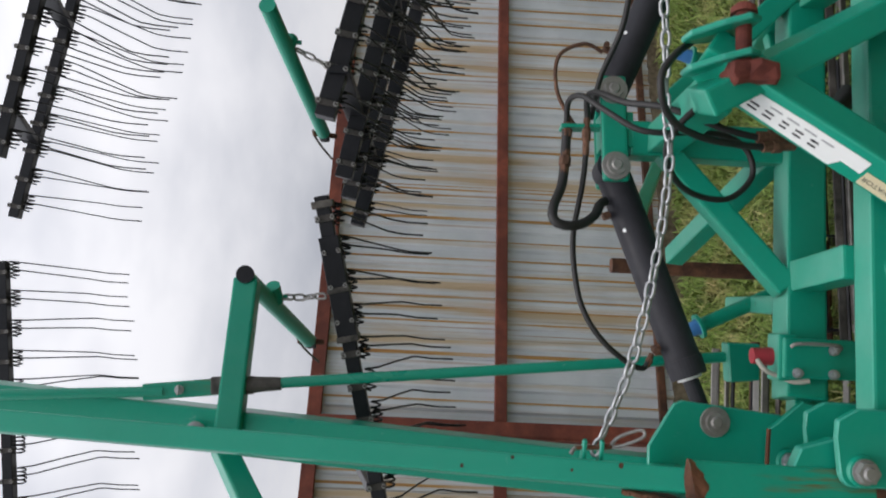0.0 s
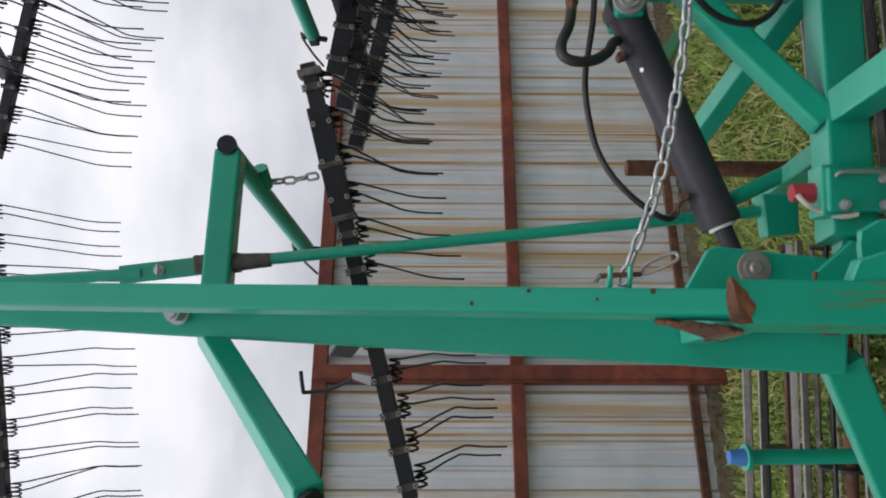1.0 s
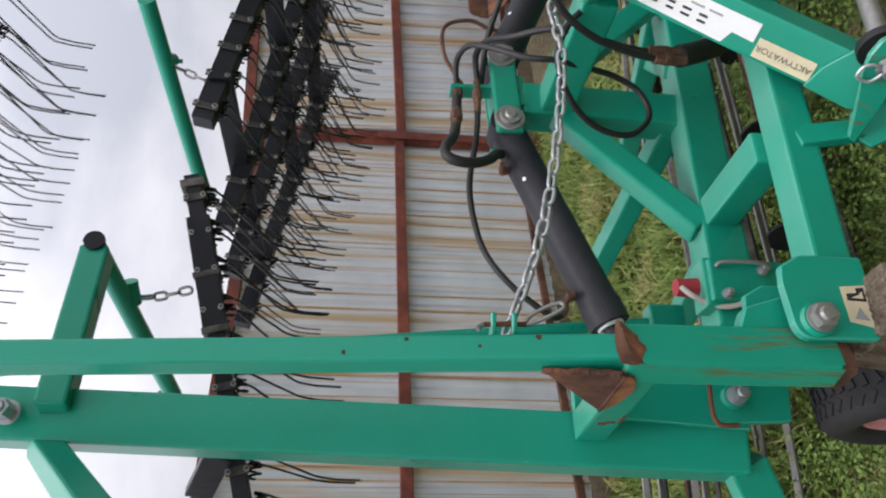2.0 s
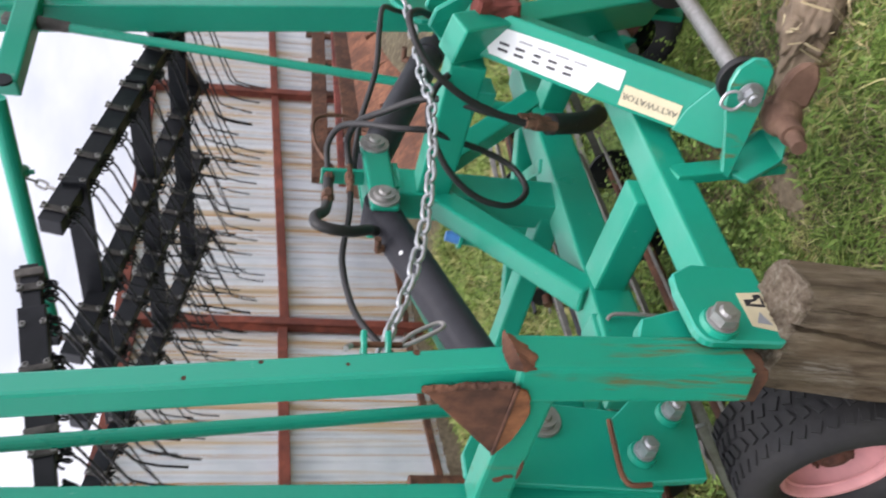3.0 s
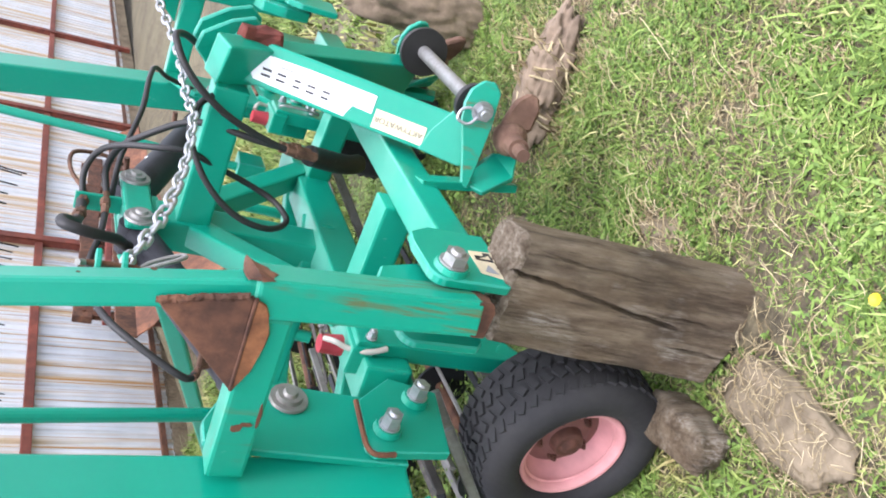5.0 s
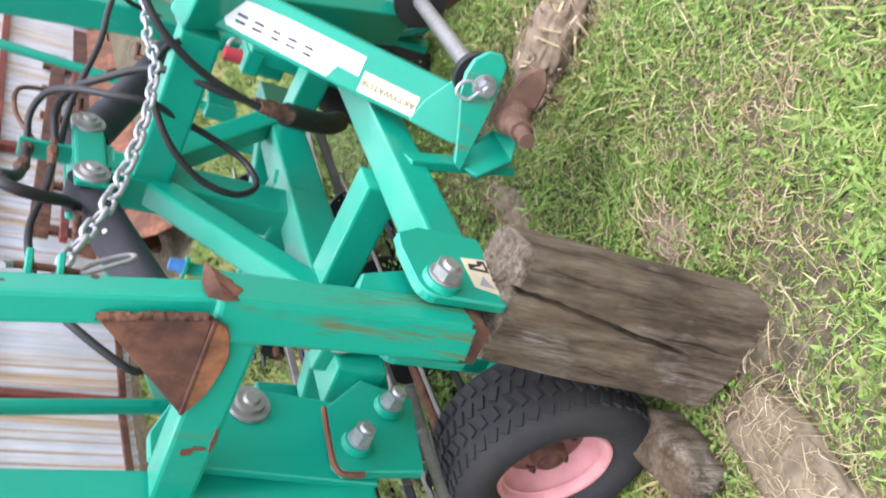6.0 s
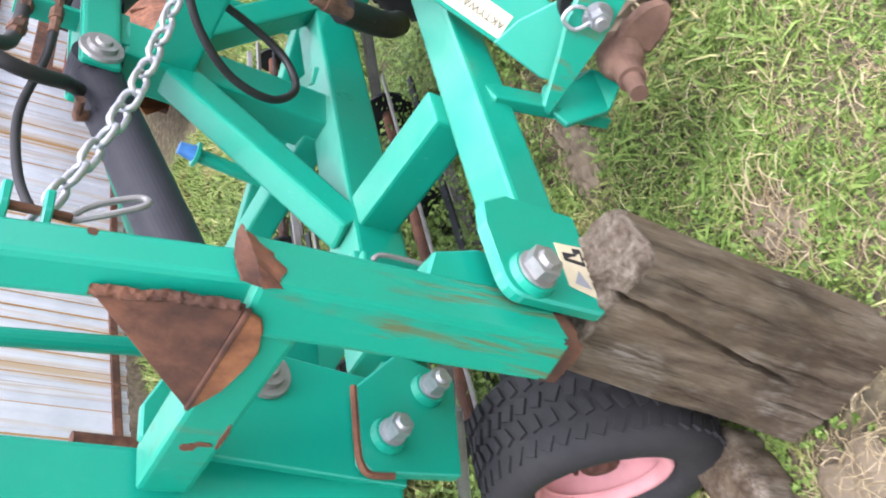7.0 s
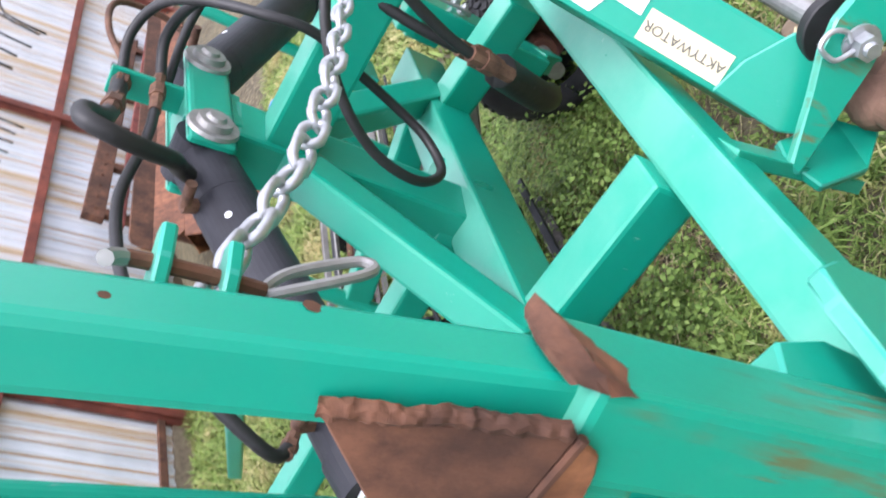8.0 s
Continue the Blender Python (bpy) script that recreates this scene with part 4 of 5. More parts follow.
    a2 = bit("carrier_arm", mirrored(beam((-0.955, 0.435, 2.335), (-1.285, -0.205, 1.95), 0.066, 0.066), s), GREEN, label="green square carrier arm")
    sub("end_plug", mirrored(rod((-1.284, -0.20, 1.955), (-1.292, -0.214, 1.944), 0.028, None, 20), s), BLACK, a2)
    # hook for the safety chain
    for k, z in enumerate((1.330, 1.288)):
        tab = [(-0.872, -0.150, z), (-0.835, -0.172, z), (-0.812, -0.178, z), (-0.808, -0.165, z), (-0.83, -0.145, z), (-0.868, -0.12, z)]
        lug = bit("chain_lug", mirrored(plate(tab, 0.010, 0.002), s), GREEN, label="flat green chain lug on the post")
        if k == 0:
            sub("lug_pin", mirrored(sweep([(-0.832, -0.158, 1.352), (-0.830, -0.158, 1.33), (-0.828, -0.157, 1.29), (-0.827, -0.155, 1.262)], 0.0055), s), RUST, lug, "thin rusty pin through the lugs")
            sub("pin_handle", mirrored(sweep([(-0.832, -0.158, 1.350), (-0.838, -0.162, 1.358), (-0.845, -0.166, 1.362)], 0.0055), s), STEEL_DULL, lug)
    # wheel stem with its adjuster
    st = bit("wheel_stem", mirrored(beam((-0.60, 0.115, 0.735), (-0.60, 0.125, 0.32), 0.11, 0.05, (0, 1, 0), 0.006), s), GREEN, label="green box stem above the wheel")
    sub("stem_head", mirrored(beam((-0.60, 0.145, 0.745), (-0.60, 0.145, 0.69), 0.13, 0.08, (0, 1, 0), 0.008), s), GREEN, st)
    bm = rod((-0.60, 0.155, 0.745), (-0.60, 0.155, 0.80), 0.026, 0.022, 18)
    sub("adjuster_cap", mirrored(bm, s), RED_PLASTIC, st, "red plastic adjuster cap")
    sub("crank", mirrored(sweep([(-0.61, 0.13, 0.795), (-0.635, 0.115, 0.78), (-0.65, 0.12, 0.745), (-0.665, 0.11, 0.70), (-0.66, 0.10, 0.66)], 0.007), s), CREAM, st)
    for q in ((-0.64, 0.088, 0.70), (-0.575, 0.088, 0.60), (-0.64, 0.088, 0.60)):
        hexbolt(mp(q, s), (0, -1, 0), st, 0.011, 0.014, 0.014)
    bm = sweep([(-0.57, 0.085, 0.72), (-0.56, 0.075, 0.70), (-0.56, 0.075, 0.60), (-0.57, 0.085, 0.58)], 0.005)
    sub("grab_rail", mirrored(bm, s), STEEL_DULL, st)
    sub("axle_arm", mirrored(beam((-0.60, 0.125, 0.34), (-0.70, 0.14, 0.235), 0.06, 0.06), s), GREEN, st)
    sub("axle", mirrored(rod((-0.64, 0.14, 0.235), (-0.86, 0.14, 0.235), 0.025), s), STEEL_DULL, st)
    for dx in (0.0, -0.13):
        sub("mud_scraper", mirrored(beam((-0.605 + dx, 0.27, 0.45), (-0.62 + dx, 0.86, 0.01), 0.006, 0.03), s), STEEL_DULL, st, "bare steel scraper strip")
    sub("stem_strut", mirrored(beam((-0.66, 0.20, 0.62), (-0.80, 0.20, 0.62), 0.06, 0.10), s), GREEN, st)


def wheel(s):
    x0 = -0.940
    cy, cz, R = 0.14, 0.232, 0.236
    w = bit("wheel", mirrored(rod((x0 + 0.110, cy, cz), (x0 + 0.17, cy, cz), 0.045, None, 24), s), RIM_DIRT, label="small transport wheel with a faded pink rim")
    seg = 64

    def lathe(prof):
        bm = bmesh.new()
        rings = [[bm.verts.new((x0 + a, cy + r * math.cos(q), cz + r * math.sin(q))) for q in (2 * math.pi * i / seg for i in range(seg))] for a, r in prof]
        for u, v in zip(rings, rings[1:]):
            for i in range(seg):
                bm.faces.new((u[i], v[i], v[(i + 1) % seg], u[(i + 1) % seg]))
        return mirrored(bm, s)

    prof = [(0.046, 0.116), (0.032, 0.134), (0.014, 0.1375), (0.003, 0.147), (-0.003, 0.158), (-0.007, 0.176), (-0.006, 0.196), (0.004, 0.214), (0.02, 0.227), (0.045, 0.2295), (0.15, 0.2295), (0.178, 0.226), (0.198, 0.205), (0.204, 0.175), (0.196, 0.150), (0.18, 0.120)]
    tyre = sub("tyre", lathe(prof), RUBBER, w, "black treaded rubber tyre", True)
    # tread blocks in four staggered rows
    bm = bmesh.new()
    n = 46
    rng = random.Random(8)
    for row in range(4):
        for i in range(n):
            t = 2 * math.pi * (i + 0.5 * (row % 2)) / n
            m = Matrix.Translation((x0 + 0.036 + 0.040 * row, cy, cz)) @ Matrix.Rotation(t, 4, "X") @ Matrix.Translation((0, 0, 0.233 if row else 0.229))
            m = m @ Matrix.Rotation(radians((22 if row % 2 else -22) + rng.uniform(-9, 9)), 4, "Z")
            add_box(bm, (-0.016, -rng.uniform(0.007, 0.0105), -0.004), (rng.uniform(0.011, 0.0155), 0.0095, rng.uniform(0.0022, 0.0042)), m)
    sub("tread", mirrored(bm, s), RUBBER, w)
    sub("rim", lathe([(0.040, 0.112), (0.030, 0.133), (0.021, 0.1345), (0.017, 0.130), (0.022, 0.122), (0.040, 0.117), (0.060, 0.114), (0.070, 0.106), (0.086, 0.100), (0.092, 0.094)]), PINK, w, "faded pink steel rim", True)
    sub("rim_disc", lathe([(0.090, 0.096), (0.090, 0.084), (0.084, 0.068), (0.070, 0.054), (0.070, 0.03)]), RIM_WORN, w, "rusty brown and pink wheel disc", True)
    sub("hub", lathe([(0.070, 0.042), (0.050, 0.038), (0.044, 0.031), (0.048, 0.028), (0.048, 0.020), (0.040, 0.018), (0.038, 0.0)]), RIM_DIRT, w, "rusty hub", True)
    for k in range(5):
        t = 2 * math.pi * k / 5
        hexbolt(mp((x0 + 0.083, cy + 0.066 * math.cos(t), cz + 0.066 * math.sin(t)), s), (-1 if s == 0 else 1, 0, 0), w, 0.009, 0.012, 0.01, RIM_DIRT)


def lift_cylinder(s):
    a, b = (Vector((-0.062, 0.305, 1.182)), Vector((-0.790, 0.240, 0.90))) if s == 0 else (Vector((0.174, 0.328, 1.19)), Vector(mp((-0.790, 0.240, 0.90), 1)))
    d = (b - a).normalized()
    bm = bmesh.new()
    add_rod(bm, a + d * 0.03, a + d * 0.625, 0.052, None, 40)
    add_rod(bm, a + d * 0.10, a + d * 0.13, 0.0525, None, 32)
    add_rod(bm, a + Vector((0.006, -0.038, 0)), a + Vector((-0.006, 0.042, 0)), 0.050, None, 28)
    cyl = bit("lift_cylinder", bm, CYL_BLACK, label="matt black hydraulic lift cylinder")
    sub("gland", rod(a + d * 0.60, a + d * 0.655, 0.056, 0.054, 32), CYL_BLACK, cyl)
    sub("wiper_ring", rod(a + d * 0.656, a + d * 0.664, 0.036, None, 20), WHITE_DECAL, cyl)
    sub("piston_rod", rod(a + d * 0.62, b, 0.024), CYL_BLACK, cyl)
    n1 = d.cross(Vector((0, 1, 0))).normalized()
    up = n1 if n1.z > 0 else -n1
    for f in (0.13, 0.55):
        c = a + d * f
        bm = rod(c + up * 0.045, c + up * 0.075, 0.012, 0.012, 6)
        add_rod(bm, c + up * 0.07, c + up * 0.075 + Vector((0, -0.045, 0)), 0.009)
        sub("port", bm, HOSE_BROWN, cyl)
    dot = a + d * 0.19 + up * 0.035 + Vector((0, -0.0355, 0))
    sub("paint_spot", rod(dot, dot + (up * 0.7 + Vector((0, -0.7, 0))) * 0.003, 0.006, None, 10), WHITE_DECAL, cyl)


centre_frame()
for s in (0, 1):
    wing(s)
    wheel(s)
    lift_cylinder(s)




# ---- chains ----
def link_mesh(length, width, r, material):
    h, w = length / 2 - r, width / 2 - r
    pts = []
    for k in range(20):
        t = 2 * math.pi * k / 20
        c, s_ = math.cos(t), math.sin(t)
        pts.append((w * c, 0, (h - w) * (1 if s_ > 0 else -1 if s_ < 0 else 0) * (1 if abs(s_) > 1e-6 else 0) + w * s_))
    return mesh_of("link", add_sweep(bmesh.new(), pts, r, 6, True), material)


def chain(label, pts, length=0.052, width=0.032, r=0.0048, material=None, group="", twist=0.0):
    """Links threaded along a path, each turned a quarter against the last."""
    path = smooth_path(pts, 12)
    me = link_mesh(length, width, r, material or STEEL)
    me.polygons.foreach_set("use_smooth", [True] * len(me.polygons))
    top = thing("chain", label, "chain", group, at=path[0])
    pitch = length - 2.3 * r
    run, k, at = 0.0, 0, 0.0
    rng = random.Random(len(pts))
    for a, b in zip(path, path[1:]):
        seg = (b - a).length
        while at <= run + seg:
            p = a + (b - a) * ((at - run) / seg)
            m, _ = turned(p, p + (b - a))
            ob = part("link", me, None, top)
            m = m @ Matrix.Rotation(radians(90 * (k % 2) + 45 + twist * k + rng.uniform(-14, 14)), 4, "Z")
            ob.matrix_basis = Matrix.Translation(-Vector(path[0])) @ m
            at += pitch
            k += 1
        run += seg
    return top


chain("galvanised steel safety chain between the raised wings", [(-0.83, -0.145, 1.295), (-0.62, -0.14, 1.215), (-0.35, -0.125, 1.155), (-0.10, -0.11, 1.125), (0.03, -0.10, 1.135),
                                                                  (0.30, -0.11, 1.15), (0.62, -0.14, 1.215), (0.93, -0.145, 1.285)])
for s in (0, 1):
    pts = [(-0.49, 0.64, 2.225), (-0.49, 0.62, 2.15), (-0.48, 0.58, 2.05)] if s == 0 else [(0.385, 0.72, 2.215), (0.35, 0.72, 2.14), (0.315, 0.70, 2.075)]
    chain("short dark chain that holds the tine harrow", pts, 0.05, 0.03, 0.0045, STEEL_DULL, "harrow chains")
    o = mp((-0.83, -0.15, 1.275), s)
    snap = thing("snap_hook", "long steel snap hook hanging from the chain", "hook", "snap hooks", at=o)
    pts = [(-0.825, -0.150, 1.262), (-0.803, -0.153, 1.245), (-0.783, -0.162, 1.200), (-0.787, -0.168, 1.186), (-0.801, -0.170, 1.194), (-0.822, -0.160, 1.240)]
    ob = part("body", mirrored(sweep(pts, 0.0042, 8, 6, True), s), STEEL_DULL, snap)
    ob.matrix_basis = Matrix.Translation([-v for v in o])


# ---- hoses ----
def hose(name, label, pts, r=0.011, ends=None, material=None):
    top = thing(name, label, "hose", "hydraulic hoses", at=pts[0])
    o = Matrix.Translation([-v for v in pts[0]])
    part("tube", sweep(pts, r, 10, 8), material or HOSE, top, smooth=True).matrix_basis = o
    for a, b, q in ends or ():
        bm = rod(a, b, q, q * 0.95, 8)
        add_rod(bm, Vector(a) + (Vector(b) - Vector(a)) * 0.3, Vector(a) + (Vector(b) - Vector(a)) * 0.6, q * 1.25, None, 6)
        part("fitting", bm, HOSE_BROWN, top, "rusty hose fitting").matrix_basis = o


hose("hydraulic_hose", "thick black hose bent round to the cylinder port", [(0.045, 0.285, 1.325), (-0.05, 0.272, 1.33), (-0.13, 0.24, 1.342), (-0.20, 0.19, 1.372), (-0.24, 0.175, 1.370), (-0.255, 0.175, 1.335), (-0.245, 0.19, 1.285), (-0.215, 0.215, 1.245), (-0.18, 0.25, 1.225), (-0.165, 0.27, 1.205)], 0.0145,
     [((0.075, 0.288, 1.322), (-0.005, 0.280, 1.326), 0.013), ((-0.01, 0.28, 1.326), (-0.10, 0.255, 1.335), 0.0145)])
hose("hydraulic_hose", "thin black hose along the cylinder to its far port", [(0.05, 0.275, 1.268), (-0.03, 0.27, 1.268), (-0.12, 0.27, 1.275), (-0.28, 0.255, 1.30), (-0.42, 0.24, 1.288), (-0.51, 0.225, 1.26), (-0.585, 0.22, 1.205), (-0.64, 0.235, 1.13), (-0.655, 0.25, 1.085), (-0.635, 0.255, 1.065)], 0.0085,
     [((-0.650, 0.253, 1.070), (-0.612, 0.262, 1.055), 0.009), ((0.085, 0.278, 1.266), (-0.03, 0.270, 1.268), 0.011)])
hose("hydraulic_hose", "black hose hanging in a loop below the top tube", [(0.07, 0.288, 1.325), (0.125, 0.24, 1.33), (0.125, 0.17, 1.305), (0.075, 0.11, 1.255), (0.01, 0.06, 1.17), (0.0, 0.05, 1.09), (0.012, 0.085, 1.01), (0.02, 0.125, 0.91), (-0.01, 0.15, 0.83), (-0.085, 0.160, 0.805),
      (-0.155, 0.150, 0.87), (-0.16, 0.12, 0.97), (-0.13, 0.05, 1.06), (-0.07, -0.04, 1.115), (-0.02, -0.10, 1.105), (0.03, -0.12, 1.06)], 0.0088)
hose("hydraulic_hose", "black hose from the fittings over to the headstock", [(0.085, 0.28, 1.264), (0.14, 0.23, 1.275), (0.13, 0.15, 1.255), (0.085, 0.07, 1.20), (0.06, 0.0, 1.12), (0.03, -0.03, 1.05), (-0.005, -0.03, 0.94), (-0.02, -0.03, 0.84), (-0.005, -0.02, 0.78), (0.03, 0.0, 0.72)], 0.0095,
     [((-0.018, -0.032, 0.87), (-0.012, -0.026, 0.775), 0.016)])
hose("hydraulic_hose", "black hose from the top link down to its coupling", [(0.21, -0.13, 1.06), (0.17, -0.18, 1.11), (0.125, -0.22, 1.155), (0.08, -0.235, 1.185), (0.035, -0.23, 1.185), (-0.005, -0.195, 1.16), (-0.032, -0.15, 1.11), (-0.045, -0.10, 1.03), (-0.047, -0.06, 0.93), (-0.045, -0.04, 0.85), (-0.03, -0.03, 0.77), (0.01, -0.01, 0.70)], 0.0095,
     [((-0.046, -0.042, 0.86), (-0.034, -0.03, 0.77), 0.015)])
hose("hydraulic_hose", "thin rusty pipe to the other cylinder", [(0.06, 0.285, 1.30), (0.16, 0.27, 1.36), (0.27, 0.27, 1.36), (0.32, 0.29, 1.28), (0.30, 0.30, 1.22)], 0.0062, None, HOSE_BROWN)
hose("hydraulic_hose", "black hose rising beside the mast to the other wing", [(0.09, 0.30, 1.25), (0.20, 0.22, 1.24), (0.33, 0.12, 1.20), (0.52, 0.10, 1.18), (0.70, 0.14, 1.15), (0.80, 0.21, 1.09), (0.88, 0.27, 0.98)], 0.0085)
hose("protective_sleeve", "thick black sleeve round the hose couplings", [(-0.02, -0.025, 0.785), (0.03, 0.005, 0.70), (0.08, 0.03, 0.63), (0.14, 0.05, 0.58)], 0.03)


# ---- tine harrows ----
def tine_mesh():
    """A spring tine: a coil, a leg that runs back and a bent tip."""
    pts = []
    for k in range(22):
        t = 2 * math.pi * k / 9
        pts.append((0.004 * k / 2, 0.014 * math.cos(t) + 0.005, 0.014 * math.sin(t) - 0.014))
    x = pts[-1][0]
    pts += [(x, 0.05, -0.035), (x + 0.005, 0.20, -0.085), (x + 0.008, 0.335, -0.135), (x + 0.006, 0.352, -0.150), (x, 0.362, -0.20), (x, 0.372, -0.27)]
    return mesh_of("tine", add_sweep(bmesh.new(), pts, 0.0036, 6), BLACK)


TINE = tine_mesh()
TINE.polygons.foreach_set("use_smooth", [True] * len(TINE.polygons))


def clamp_mesh():
    """A U-bolt round the bar with its two nuts."""
    bm = bmesh.new()
    h = 0.031
    add_sweep(bm, [(0, -0.052, h), (0, h - 0.004, h), (0, h, h - 0.004), (0, h, -h + 0.004), (0, h - 0.004, -h), (0, -0.052, -h)], 0.0055, 7)
    add_box(bm, (-0.013, -0.040, -0.042), (0.013, -0.033, 0.042), None, 0.002, 1)
    old = set(bm.faces)
    for z in (h, -h):
        add_rod(bm, (0, -0.049, z), (0, -0.040, z), 0.010, None, 6)
    for f in bm.faces:
        f.material_index = 0 if f in old else 1
    return mesh_of("clamp", bm, [IRON, STEEL_DULL])


CLAMP = clamp_mesh()


def harrow(label, bars, s=0, width=0.045, spacing=0.105, links=(), size=1.1, tall=1.0):
    """Square bars with spring tines; bars as (inner end, outer end, gap to the first tine)."""
    o = Vector(mp(bars[0][0], s))
    top = thing("tine_harrow", label, "harrow", "tine harrows", at=o)
    back = Matrix.Translation(-o)
    rng = random.Random(int(100 * o.x) + len(bars))
    for a, b, lead in bars:
        a, b = Vector(mp(a, s)), Vector(mp(b, s))
        bar = part("bar", beam(a, b, width, width * tall, (0, 0, 1), 0.003), BLACK, top, "black square harrow bar")
        bar.matrix_basis = back
        d = (b - a).normalized()
        at = lead
        while at < (b - a).length - 0.03:
            p = a + d * at
            for off in (0.0, spacing * 0.27):
                tilt = Matrix.Rotation(radians(rng.uniform(-3, 3)), 4, "X") @ Matrix.Rotation(radians(rng.uniform(-4, 4)), 4, "Z")
                t = part("tine", TINE, None, top)
                t.matrix_basis = back @ Matrix.Translation(p + d * off + Vector((0, 0.01, -width / 2))) @ tilt @ Matrix.Diagonal((1, size, size, 1))
            c = part("clamp", CLAMP, None, top)
            m = Matrix.Translation(p + d * 0.017)
            c.matrix_basis = back @ m @ Matrix.Rotation(math.atan2(-d.z, d.x), 4, "Y") @ Matrix.Diagonal((0.85, width / 0.060, width / 0.060, 1))
            at += spacing * rng.uniform(0.96, 1.04)
    for a, b in links:
        l = part("link_bar", beam(mp(a, s), mp(b, s), 0.03, 0.075, (0, 0, 1), 0.004), BLACK, top, "broad black link between the bars")
        l.matrix_basis = back
    return top


HL = "black painted tine harrow with thin spring tines, folded up"
near_harrow = harrow(HL, [((-0.16, 0.50, 2.08), (-1.45, 0.65, 1.77), 0.06)], 0, 0.046, 0.112,
       [((-0.95, 0.55, 1.93), (-1.02, 0.75, 2.0))])
for name_, a_, b_, w_, h_, mat_ in (("sleeve", 0.10, 0.36, 0.066, 0.066, BLACK), ("end_clamp", 0.012, 0.030, 0.064, 0.070, IRON), ("sleeve_clamp", 0.225, 0.238, 0.074, 0.076, IRON), ("sleeve_clamp", 0.345, 0.360, 0.072, 0.074, IRON)):
    p_, q_ = Vector((-0.16, 0.50, 2.08)), Vector((-1.45, 0.65, 1.77))
    sl = part(name_, beam(p_.lerp(q_, a_), p_.lerp(q_, b_), w_, h_, (0, 0, 1), 0.004), mat_, near_harrow, "black square sleeve on the bar" if name_ == "sleeve" else "")
    sl.matrix_basis = Matrix.Translation(-near_harrow.location)
latch = part("latch_rod", sweep([(-1.125, 1.70, 2.275), (-1.212, 1.70, 2.262), (-1.216, 1.70, 2.250), (-1.205, 1.70, 2.16), (-1.15, 1.66, 2.03)], 0.009, 8, 5), BLACK, near_harrow, "bent black latch rod")
latch.matrix_basis = Matrix.Translation(-near_harrow.location)
arm = part("latch_arm", beam((-1.10, 0.60, 1.865), (-1.145, 1.70, 2.03), 0.03, 0.05, (0, 0, 1), 0.004), BLACK, near_harrow)
arm.matrix_basis = Matrix.Translation(-near_harrow.location)
harrow(HL, [((0.135, 0.662, 2.105), (1.45, 0.69, 1.82), 0.03), ((0.01, 1.17, 2.08), (1.45, 1.10, 1.80), 0.04), ((-0.02, 1.55, 2.09), (1.45, 1.55, 1.79), 0.05), ((-0.10, 1.93, 2.075), (1.45, 2.1, 1.76), 0.05)], 0, 0.060, 0.125,
       [((0.30, 0.62, 2.06), (0.24, 1.98, 2.03)), ((0.85, 0.64, 1.95), (0.80, 2.04, 1.91)), ((1.25, 0.65, 1.86), (1.25, 2.1, 1.82)), ((1.42, 1.10, 1.80), (1.02, 0.45, 1.95))], 1.1, 1.15)
harrow(HL, [((-0.14, 2.0, 3.79), (1.5, 2.0, 3.50), 0.04), ((0.08, 1.5, 3.64), (1.5, 1.5, 3.42), 0.05)], 0, 0.05, 0.145, [((0.3, 1.5, 3.62), (0.25, 2.0, 3.74)), ((0.9, 1.5, 3.53), (0.85, 2.0, 3.62)), ((1.48, 2.0, 3.51), (1.48, 1.48, 3.43)), ((1.48, 1.5, 3.43), (0.95, 0.60, 3.36))], 1.5)
harrow(HL, [((-0.36, 2.0, 3.83), (-2.1, 2.0, 3.62), 0.04)], 0, 0.05, 0.145, [((-2.08, 2.0, 3.63), (-0.88, 0.50, 3.38))], 1.5)


# ---- rear of the machine: cage rollers and their stems ----
def cage_roller(x, y, z, r, phase, turn=0.0, half=0.62):
    o = (x, y, z)
    top = thing("cage_roller", "dark cage roller of flat steel slats in the weeds", "roller", "cage rollers", at=o)
    top.rotation_euler = (0, 0, radians(turn))
    for k in range(10):
        t = 2 * math.pi * k / 10 + phase
        bm = bmesh.new()
        add_box(bm, (-half, -0.005, -0.013), (half, 0.005, 0.013), Matrix.Rotation(t, 4, "X") @ Matrix.Translation((0, 0, r)), 0.002, 1)
        part("slat", bm, (SLAT, BLACK, IRON)[k % 3], top)
    for x in (-0.97 * half, -0.32 * half, 0.32 * half, 0.97 * half):
        bm = bmesh.new()
        add_rod(bm, (x - 0.005, 0, 0), (x + 0.005, 0, 0), r * 0.62, None, 24)
        part("disc", bm, BLACK, top)
    part("shaft", rod((-half - 0.04, 0, 0), (half + 0.04, 0, 0), 0.022), RUST, top)


for x in (-1.24, 1.34):
    cage_roller(x, 1.12, 0.20 if x < 0 else 0.12, 0.18 if x < 0 else 0.12, 0.2)
    cage_roller(x, 1.62, 0.20 if x < 0 else 0.12, 0.18 if x < 0 else 0.12, 0.5)

cage_roller(0.02, 0.645, 0.15, 0.15, 0.95, 6.0, 0.66)
cage_roller(0.02, 1.10, 0.15, 0.15, 0.5, 6.0, 0.56)


